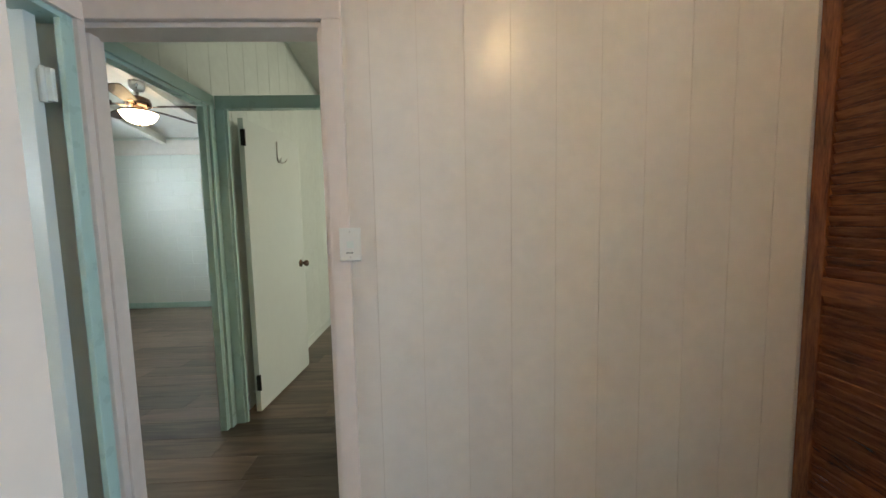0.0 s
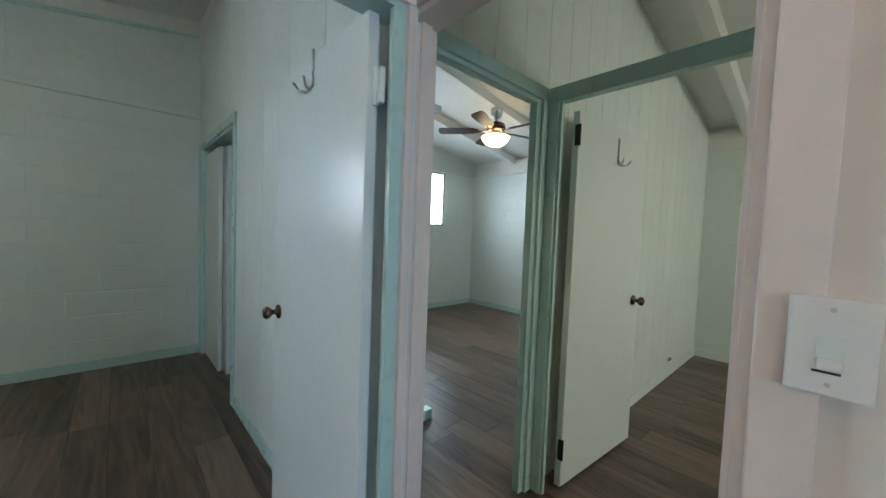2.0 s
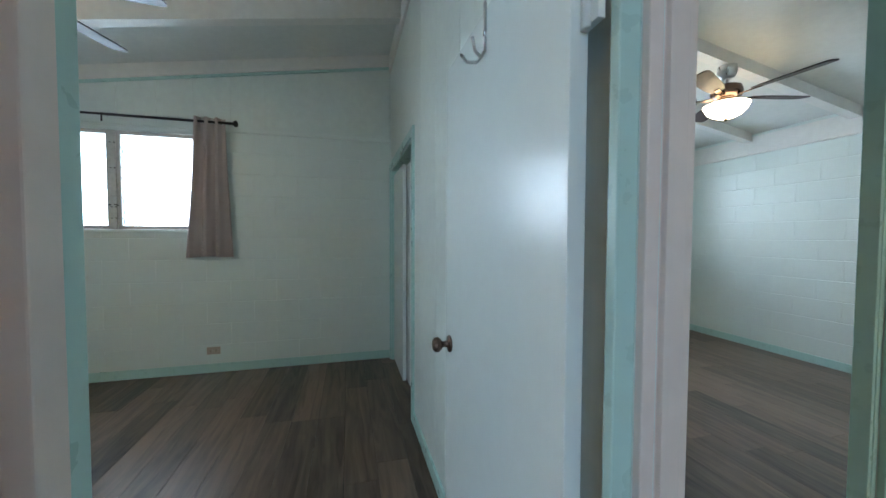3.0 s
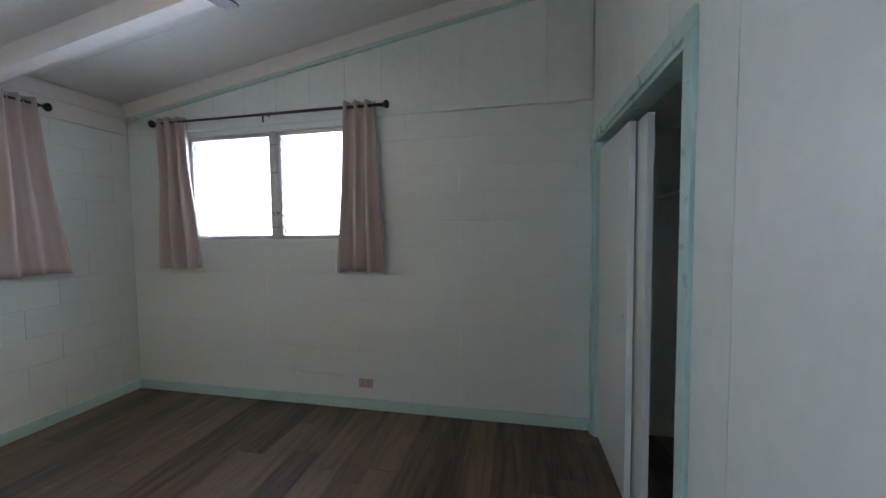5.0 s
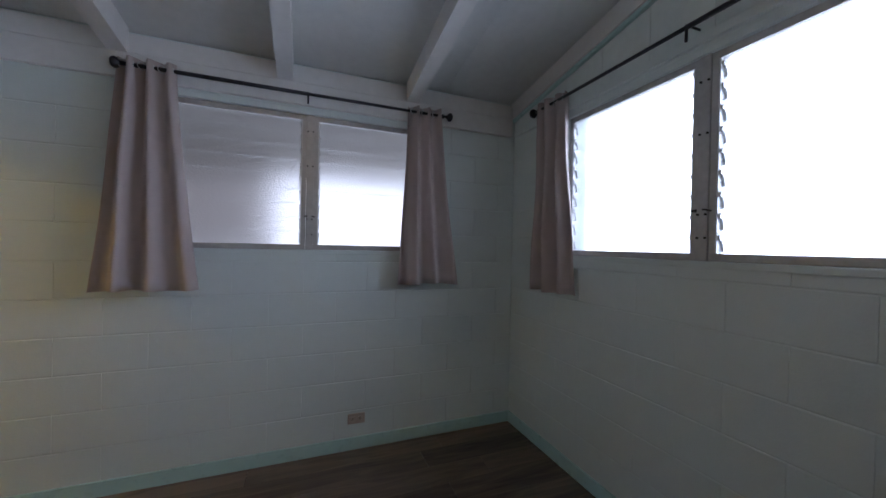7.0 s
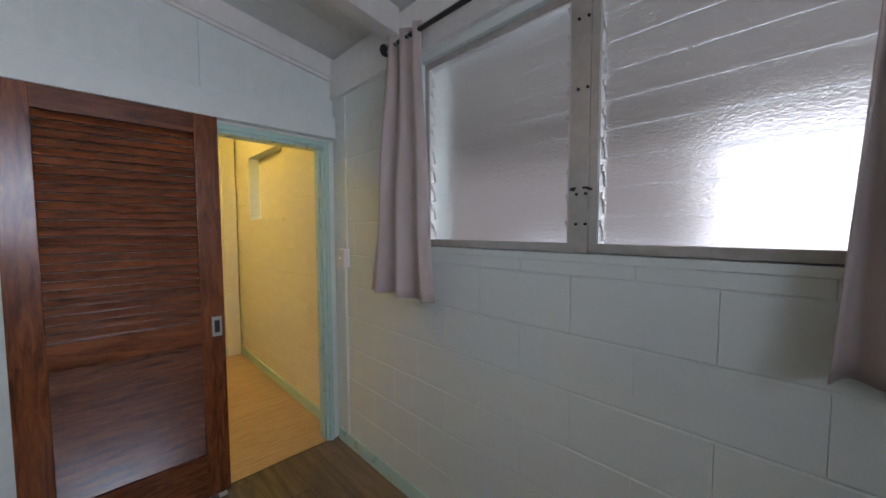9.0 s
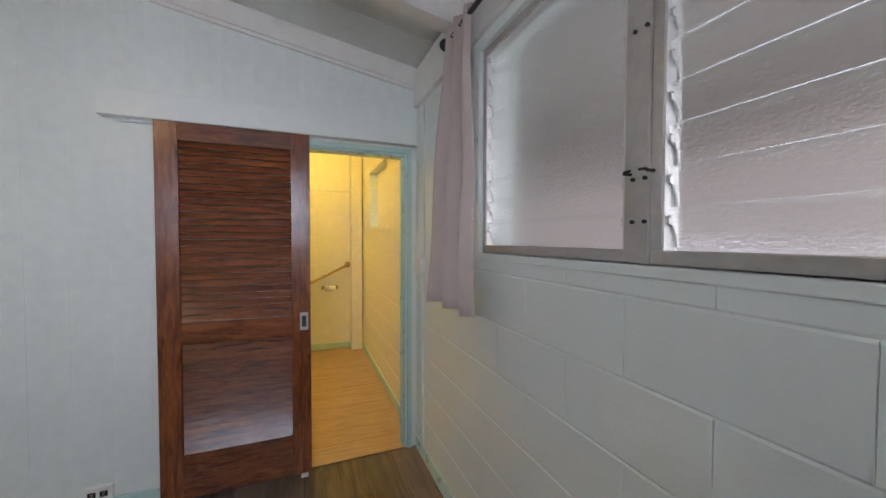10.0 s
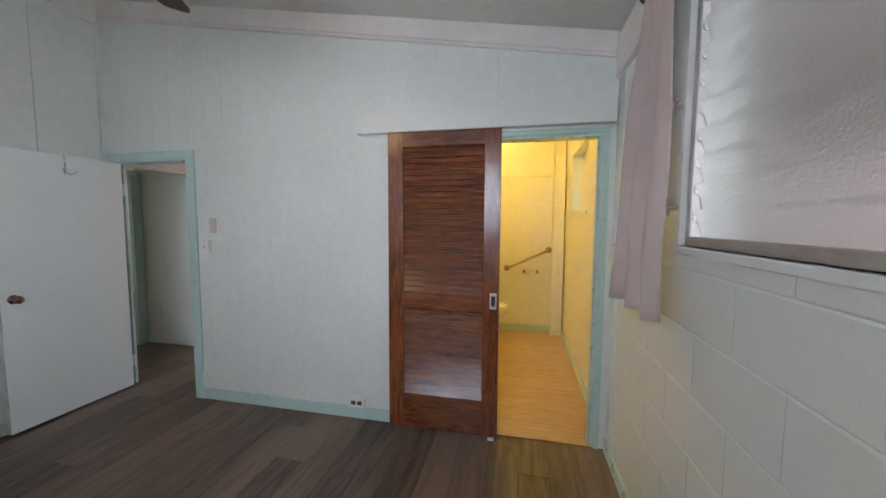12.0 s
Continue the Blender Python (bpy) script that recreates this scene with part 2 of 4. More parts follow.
def prism(bm, poly, axis, a, b):
    """Extrudes a polygon of (u, v) along an axis from a to b. axis x: u is y; axis y: u is x; v is z."""
    def place(u, v, w):
        return (w, u, v) if axis == 'x' else (u, w, v)
    lo = [bm.verts.new(place(u, v, a)) for u, v in poly]
    hi = [bm.verts.new(place(u, v, b)) for u, v in poly]
    n = len(poly)
    fs = [bm.faces.new(lo), bm.faces.new(hi[::-1])]
    for k in range(n):
        fs.append(bm.faces.new((lo[k], hi[k], hi[(k + 1) % n], lo[(k + 1) % n])))
    bmesh.ops.recalc_face_normals(bm, faces=fs)


# ---- plan ----
W, E, S, N = -4.465, -1.225, -2.645, 1.265        # bedroom
HX, HY = -1.12, 1.305                             # hall faces
VW, VE, VN = -1.24, -0.25, 2.20                   # small lobby
BW, BN = -4.75, 5.50                              # second bedroom
RIDGE, SLOPE, EAVE = 1.40, 0.165, 2.55


def ceil_z(y):
    return EAVE + SLOPE * (y - S) if y < RIDGE else EAVE + SLOPE * (RIDGE - S) - SLOPE * (y - RIDGE)


def wall_mesh(axis, a, b, u0, u1, holes=(), low=None, top=None):
    """A wall from a to b thick, u0 to u1 long, up to the sloping ceiling (or to top), with rectangular holes (u0, u1, z0, z1)."""
    bm = bmesh.new()
    cuts = sorted({u0, u1, *[h[0] for h in holes], *[h[1] for h in holes], *([RIDGE] if axis == 'x' and u0 < RIDGE < u1 else [])})
    t = (lambda u: (ceil_z(u) if axis == 'x' else ceil_z(min(a, b, key=ceil_z)))) if top is None else (lambda u: top)
    for p, q in zip(cuts, cuts[1:]):
        mid = (p + q) / 2
        z = low or 0.0
        for h in sorted((h for h in holes if h[0] <= mid <= h[1]), key=lambda h: h[2]):
            if h[2] > z + 1e-4:
                prism(bm, [(p, z), (q, z), (q, h[2]), (p, h[2])], axis, a, b)
            z = h[3]
        prism(bm, [(p, z), (q, z), (q, t(q) + 0.03), (p, t(p) + 0.03)], axis, a, b)
    return bm


# ---- large structure ----
ground_bm = box(-60, 60, -60, 60, -0.45, -0.2)
structure("ground", ground_bm, M_GROUND, "pale sunlit concrete yard round the house", "ground")

WIN_W = (-2.03, -0.50, 1.36, 2.27)      # y0, y1, z0, z1
WIN_S = (-3.73, -2.12, 1.36, 2.27)      # x0, x1, z0, z1
WIN_B = (3.58, 4.80, 1.39, 2.32)
WIN_BATH = (-0.30, 0.62, 1.55, 2.18)
DOOR_A = (0.475, 1.262, 0.0, 1.93)
DOOR_BATH = (-2.575, -1.93, 0.0, 1.985)
CLOSET = (-4.40, -3.12, 0.0, 2.0)
LOBBY = (-1.165, -0.332, 0.0, 1.94)
DOOR_B = (1.44, 2.155, 0.0, 1.94)
DOOR_C = (-1.175, -0.36, 0.0, 1.93)

wall_west = structure("wall_west", wall_mesh('x', W - 0.006, W - 0.20, S - 0.2, N + 0.7, [WIN_W]), M_JOINT, "mint white painted concrete block wall with window")
wall_south = structure("wall_south", wall_mesh('y', S - 0.006, S - 0.20, W - 0.2, 3.8, [WIN_S, WIN_BATH], top=EAVE), M_JOINT, "mint white painted concrete block wall with window")
wall_east = structure("wall_east", wall_mesh('x', E + 0.0012, HX, S + 0.001, HY, [DOOR_A, DOOR_BATH]), M_GROOVE, "mint white grooved panel wall with two doorways")
wall_closet = structure("wall_north", wall_mesh('y', N + 0.008, N + 0.1, W + 0.001, E + 0.006, [CLOSET], top=3.22), M_GROOVE, "mint white panel wall with closet opening")
wall_hall = structure("wall_hall", wall_mesh('y', HY + 0.0022, HY + 0.10, HX - 0.1, 1.435, [LOBBY], top=3.25), M_CREAM_GROOVE, "cream painted grooved panel wall")
wall_hall_west = structure("wall_hall_west", wall_mesh('x', HX, -0.370, -0.849, 0.376), M_CREAM_GROOVE, "cream painted panel wall end beside the bedroom doorway")
wall_lobby_west = structure("wall_lobby_west", wall_mesh('x', VW - 0.003, VW - 0.045, HY + 0.101, BN, [DOOR_B]), M_GROOVE, "pale green grooved panel wall with doorway")
wall_lobby_east = structure("wall_lobby_east", wall_mesh('x', VE + 0.008, VE + 0.10, HY + 0.101, VN + 0.1), M_GROOVE, "pale green grooved panel wall with white closet door")
wall_b_west = structure("wall_b_west", wall_mesh('x', BW - 0.006, BW - 0.2, 1.97, BN + 0.2, [WIN_B]), M_JOINT, "mint white painted concrete block wall with window")
wall_b_north = structure("wall_b_north", wall_mesh('y', BN + 0.006, BN + 0.2, BW, 3.2, top=EAVE), M_JOINT, "mint white painted concrete block wall")
# the hole is an unseen opening added to let the fill lamp in
wall_c_east = structure("wall_c_east", wall_mesh('x', 3.0, 3.2, HY + 0.1, BN, [(3.2, 4.8, 1.1, 2.2)]), M_PANEL, "pale green panel wall")
wall_c_south = structure("wall_c_south", wall_mesh('y', VN + 0.01, VN + 0.1, VE + 0.1, 3.0, top=3.1), M_PANEL, "pale green panel wall")
wall_closet_back = structure("wall_closet_back", box(BW - 0.1, -2.175, 1.97, 2.05, 0, 2.06), M_PANEL, "white painted closet partition")
wall_closet_side = structure("wall_closet_side", box(-2.62, -2.54, N + 0.1, 1.97, 0, 2.06), M_PANEL, "white painted closet end partition")
structure("closet_ceiling", box(W + 0.001, -2.541, N + 0.101, 1.969, 2.061, 2.10), M_PANEL, "white painted closet ceiling board", "ceiling")
wall_bath_north = structure("wall_bath_north", box(HX, 1.31, -0.95, -0.85, 0, 2.86), M_BATH, "yellow cream painted bathroom partition")
wall_bath_east = structure("wall_bath_east", box(1.21, 1.31, S, -0.95, 0, 2.86), M_BATH, "yellow cream painted bathroom wall")
wall_living_east = structure("wall_living_east", wall_mesh('x', 3.6, 3.8, S, 1.6, [(-1.7, -0.1, 0.9, 2.1)]), M_CREAM, "cream painted living room wall with window")
wall_living_north = structure("wall_living_north", wall_mesh('y', 1.5, 1.6, 1.436, 3.6, top=3.2), M_CREAM, "cream painted living room wall")
wall_living_side = structure("wall_living_side", box(1.438, 1.52, 1.306, 1.5, 0, 3.2), M_CREAM, "cream painted wall return")

# ceiling: sloping boards with beams below, in one mesh per slope
def slope_mesh(y0, y1, x0, x1, t=0.06):
    bm = bmesh.new()
    prism(bm, [(y0, ceil_z(y0)), (y1, ceil_z(y1)), (y1, ceil_z(y1) + t), (y0, ceil_z(y0) + t)], 'x', x0, x1)
    return bm

cb = slope_mesh(S - 0.2, RIDGE, BW - 0.2, 3.8)
for xs in (-3.86, -3.17, -2.36, -1.57):          # board seams as shallow battens between the beams
    y0, y1 = S, N
    prism(cb, [(y0, ceil_z(y0) - 0.0015), (y1, ceil_z(y1) - 0.0015), (y1, ceil_z(y1) + 0.001), (y0, ceil_z(y0) + 0.001)], 'x', xs - 0.004, xs + 0.004)
ceiling_s = structure("ceiling_south", cb, M_CEIL, "white painted sloping board ceiling", "ceiling")
ceiling_n = structure("ceiling_north", slope_mesh(RIDGE, BN + 0.2, BW - 0.2, 3.8), M_CEIL, "white painted sloping board ceiling", "ceiling")
roof_overhang = structure("eave_south", box(-4.9, 4.0, S - 3.5, S - 0.2, 2.42, 2.52), M_SOFFIT, "brown painted carport soffit outside the windows", "roof")
eave_west = structure("eave_west", box(W - 1.0, W - 0.2, S - 0.2, 2.0, 2.62, 2.7), M_SOFFIT, "brown painted eave outside the window", "roof")


# emissive white panels stand in for the blown-out sky behind the louvres
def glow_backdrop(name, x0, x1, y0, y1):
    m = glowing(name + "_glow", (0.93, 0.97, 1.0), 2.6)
    structure(name, box(x0, x1, y0, y1, -0.2, 9.0), m, "glowing white panel standing in for overexposed sky outside the windows", "backdrop")

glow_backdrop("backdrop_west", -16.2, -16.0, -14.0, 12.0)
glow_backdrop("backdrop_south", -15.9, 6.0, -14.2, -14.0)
structure("garden_wall", box(-2.3, 9.0, -9.2, -9.0, -0.2, 3.6), M_CARPORT, "brown grey sunlit garden wall beyond the window", "wall")


def beam(name, x, y0, y1, w=0.09, d=0.135):
    bm = bmesh.new()
    prism(bm, [(y0, ceil_z(y0) - d), (y1, ceil_z(y1) - d), (y1, ceil_z(y1) + 0.004), (y0, ceil_z(y0) + 0.004)], 'x', x - w / 2, x + w / 2)
    return tagged(part(name, bm, M_BEAM), "white painted exposed ceiling beam", "beam", "exposed ceiling beams", "structure")

for x in (-3.60, -2.77, -1.94):
    beam("beam", x, S + 0.02, N)
for x in (-3.86, -2.93):
    beam("beam", x, 2.06, BN - 0.035, d=0.10)
for x in (-0.90, 0.9, 2.0):
    beam("beam", x, VN + 0.15 if x > 0 else RIDGE + 0.02, BN - 0.02)
for x0, x1, nm in ((W, W + 0.035, "cornice_west"), (E - 0.025, E, "cornice_east")):
    bm = bmesh.new()
    prism(bm, [(S, ceil_z(S) - 0.12), (N, ceil_z(N) - 0.12), (N, ceil_z(N) + 0.003), (S, ceil_z(S) + 0.003)], 'x', x0, x1)
    structure(nm, bm, M_BEAM, "white painted sloping cornice board", "trim")
    bm = bmesh.new()
    xa, xb = (x0 - 0.0, x1 - 0.012) if x0 < -3 else (x0 + 0.008, x1)
    prism(bm, [(S, ceil_z(S) - 0.142), (N, ceil_z(N) - 0.142), (N, ceil_z(N) - 0.121), (S, ceil_z(S) - 0.121)], 'x', xa, xb)
    structure("trim_strip", bm, M_MINT if x0 < -3 else M_BEAM, "painted strip under the sloping cornice", "trim")
structure("trim_plate", box(W + 0.036, E - 0.026, S, S + 0.03, 2.285, 2.42, 0.003), M_BEAM, "white painted board on top of the block wall", "trim")
structure("trim_plate", box(W + 0.036, E - 0.026, S, S + 0.02, 2.425, 2.53, 0.003), M_BEAM, "white painted upper plate board", "trim")
structure("trim_ledge", box(W, W + 0.022, S + 0.031, N - 0.001, 2.285, 2.325, 0.004), M_BLOCK, "mint white ledge strip above the blocks", "trim")
structure("trim_cornice", box(W + 0.036, E - 0.026, N - 0.02, N, 3.0, 3.17, 0.003), M_BEAM, "white painted board at the high wall top", "trim")
structure("trim_plate", box(BW + 0.002, VW - 0.05, BN - 0.03, BN, 2.29, 2.5, 0.003), M_BEAM, "white painted board on top of the block wall", "trim")
structure("trim_plate", box(VW + 0.002, 3.0, BN - 0.03, BN, 2.29, 2.5, 0.003), M_BEAM, "white painted board on top of the block wall", "trim")


def baseboard(x0, x1, y0, y1, mat=None, h=0.085):
    bm = box(x0, x1, y0, y1, 0.0, h, 0.004)
    structure("baseboard", bm, mat or M_MINT, "mint painted wooden baseboard", "baseboard")

BT = 0.014
baseboard(W, W + BT, S, N)
baseboard(W + BT, E - 0.02, S, S + BT)
baseboard(E - BT, E, -1.95, 0.395)
baseboard(-3.055, E - 0.1, N - BT, N)
baseboard(BW, BW + BT, 2.3, BN)
baseboard(BW + BT, VW - 0.05, BN - BT, BN)
baseboard(VW, VW + BT, 2.36, BN, M_PANEL)
baseboard(VW + BT, 3.0, BN - BT, BN, M_PANEL)
baseboard(VE - BT, VE, 1.93, VN, M_PANEL)


def casing(name, axis, face, out, u0, u1, z1, w=0.06, mat=None, d=0.016, left=True, right=True, wl=None, wr=None):
    """Door casing boards on a wall face; out: +1 or -1, the way it stands proud."""
    mat = mat or M_MINT
    a, b = sorted((face, face + out * d))
    wl, wr = wl or w, wr or w
    def bb(p, q, z0, zz):
        return box(a, b, p, q, z0, zz, 0.003) if axis == 'x' else box(p, q, a, b, z0, zz, 0.003)
    root = tagged(part(name, bb(u0 - (wl if left else 0), u1 + (wr if right else 0), z1, z1 + w), mat), "painted wooden door casing", "casing", kind="structure")
    if left:
        part("jamb_board", bb(u0 - wl, u0, 0, z1 - 0.001), mat, root)
    if right:
        part("jamb_board", bb(u1, u1 + wr, 0, z1 - 0.001), mat, root)
    return root


def lining(name, axis, a, b, u0, u1, z1, mat, t=0.018):
    """The inside faces of a doorway with a stop bead."""
    a, b = sorted((a, b))
    def bb(p, q, z0, zz, aa=a, bb_=b):
        return box(aa, bb_, p, q, z0, zz, 0.002) if axis == 'x' else box(p, q, aa, bb_, z0, zz, 0.002)
    root = tagged(part(name, bb(u0, u1, z1 - t, z1), mat), "painted wooden door lining", "door frame", kind="structure")
    m = (a + b) / 2
    for p, q, s0, s1 in ((u0, u0 + t, u0 + t, u0 + t + 0.012), (u1 - t, u1, u1 - t - 0.012, u1 - t)):
        part("jamb", bb(p, q, 0, z1 - t), mat, root)
        part("stop_bead", bb(s0, s1, 0, z1 - t, m - 0.02, m + 0.02), mat, root)
    return root

# bedroom doorway, mint inside, warm white towards the hall
casing("casing_bedroom", 'x', E, -1, *DOOR_A[:2], DOOR_A[3], 0.06, wl=0.078, right=False)
casing("casing_bedroom_hall", 'x', HX, 1, *DOOR_A[:2], DOOR_A[3], 0.062, M_PINK, wr=0.026)
frame_a = tagged(part("lining_bedroom", box(E + 0.0005, HX - 0.0005, *DOOR_A[:2], DOOR_A[3] - 0.018, DOOR_A[3], 0.002), M_MINT), "mint and warm white painted door lining", "door frame", kind="structure")
part("jamb", box(E + 0.0005, -1.171, DOOR_A[0], DOOR_A[0] + 0.018, 0, DOOR_A[3] - 0.018, 0.002), M_MINT, frame_a)
part("jamb", box(-1.1705, HX - 0.0005, DOOR_A[0], DOOR_A[0] + 0.030, 0, DOOR_A[3] - 0.018, 0.003), M_PINK, frame_a, "warm white painted jamb")
part("jamb", box(-1.142, HX - 0.0005, DOOR_A[1] - 0.040, DOOR_A[1], 0, DOOR_A[3] - 0.018, 0.003), M_MINT, frame_a)
part("strike_plate", box(-1.215, -1.185, DOOR_A[0] + 0.018, DOOR_A[0] + 0.0195, 0.87, 0.95), M_BRONZE, frame_a, "bronze strike plate")
casing("casing_lobby", 'y', HY, -1, *LOBBY[:2], LOBBY[3], 0.065, M_PINK, d=0.02, left=False)
lining("lining_lobby", 'y', HY + 0.0005, HY + 0.1, *LOBBY[:2], LOBBY[3], M_PINK)
casing("casing_room_b", 'x', VW, 1, *DOOR_B[:2], DOOR_B[3], 0.06, M_MINT, wl=0.03, wr=0.044)
lining("lining_room_b", 'x', VW - 0.0005, VW - 0.0445, *DOOR_B[:2], DOOR_B[3], M_MINT)
# free-standing frame of the third room: no wall above its head
frame_c = tagged(part("door_frame_c", box(VW + 0.017, VE, VN, VN + 0.05, DOOR_C[3], DOOR_C[3] + 0.075, 0.004), M_MINT), "mint painted door frame, open above its head", "door frame", kind="structure")
part("post", box(VW + 0.001, DOOR_C[0], VN, VN + 0.05, 0, DOOR_C[3] - 0.001, 0.004), M_MINT, frame_c)
part("post", box(DOOR_C[1], VE - 0.001, VN, VN + 0.05, 0, DOOR_C[3] - 0.001, 0.004), M_MINT, frame_c)
part("stop_bead", box(DOOR_C[0], DOOR_C[0] + 0.014, VN + 0.01, VN + 0.03, 0, DOOR_C[3] - 0.001), M_MINT, frame_c)
casing("casing_closet", 'y', N, -1, CLOSET[0], CLOSET[1], CLOSET[3], 0.062, wl=0.05)
lining("lining_closet", 'y', N + 0.0005, N + 0.0995, CLOSET[0], CLOSET[1], CLOSET[3], M_MINT)
casing("casing_bath", 'x', E, -1, *DOOR_BATH[:2], DOOR_BATH[3], 0.03, left=True, right=False, wl=0.03, d=0.014)
lining("lining_bath", 'x', E + 0.0005, HX - 0.0005, *DOOR_BATH[:2], DOOR_BATH[3], M_MINT)
structure("trim_batten", box(E - 0.012, E, -1.935, -1.905, 2.165, 2.525, 0.002), M_PANEL, "mint white batten strip on the panel joint", "trim")
structure("trim_conduit_board", box(-1.40, -1.345, S, S + 0.012, 1.32, 2.28, 0.002), M_BLOCK, "mint white wiring channel on the block wall", "trim")

# panels above and between: vertical boards with open grooves
def boards(parent, axis, face, out, u0, u1, z0, holes, mat, pitch=0.163, gap=0.006, d=0.008, top=None, phase=0.0):
    """Vertical boards as parts of a panelled wall, cut round the openings."""
    a, b = sorted((face, face - out * d))
    u = u0 - phase
    while u < u1 - 0.01:
        p, q = max(u + gap / 2, u0), min(u + pitch - gap / 2, u1)
        u += pitch
        if q - p < 0.012:
            continue
        pieces = [(p, q, z0, None)]
        for h in holes:
            nxt = []
            for (c, e, zl, zh) in pieces:
                if e <= h[0] or c >= h[1]:
                    nxt.append((c, e, zl, zh))
                    continue
                if c < h[0]:
                    nxt.append((c, h[0], zl, zh))
                if e > h[1]:
                    nxt.append((h[1], e, zl, zh))
                nxt.append((max(c, h[0]), min(e, h[1]), h[3], zh))
            pieces = nxt
        for (c, e, zl, zh) in pieces:
            if e - c < 0.004:
                continue
            bm = bmesh.new()
            tz = (lambda v: top) if top else (lambda v: ceil_z(v) + 0.01)
            if axis == 'x':
                prism(bm, [(c, zl), (e, zl), (e, tz(e)), (c, tz(c))], 'x', a, b)
            else:
                prism(bm, [(c, zl), (e, zl), (e, top), (c, top)], 'y', a, b)
            part("board", bm, mat, parent)

boards(wall_east, 'x', E, -1, S + 0.002, N - 0.002, 0, [DOOR_A, DOOR_BATH], M_PANEL, gap=0.005, d=0.0012)
boards(wall_closet, 'y', N, -1, W + 0.002, E - 0.001, 0, [CLOSET], M_PANEL, pitch=0.40, gap=0.003, top=3.2)
boards(wall_hall, 'y', HY, -1, HX + 0.001, 1.43, 0, [LOBBY], M_CREAM, pitch=0.1645, gap=0.0022, d=0.0022, top=3.2, phase=0.045)
boards(wall_hall_west, 'x', -0.366, 1, -0.848, 0.376, 0, [], M_CREAM, pitch=0.20, gap=0.003, d=0.0035, phase=0.04)
boards(wall_lobby_west, 'x', VW, 1, HY + 0.102, BN - 0.001, 0, [DOOR_B], M_PANEL, pitch=0.20, gap=0.003, d=0.003)
boards(wall_lobby_east, 'x', VE, -1, HY + 0.102, VN - 0.001, 0, [], M_PANEL, pitch=0.20)


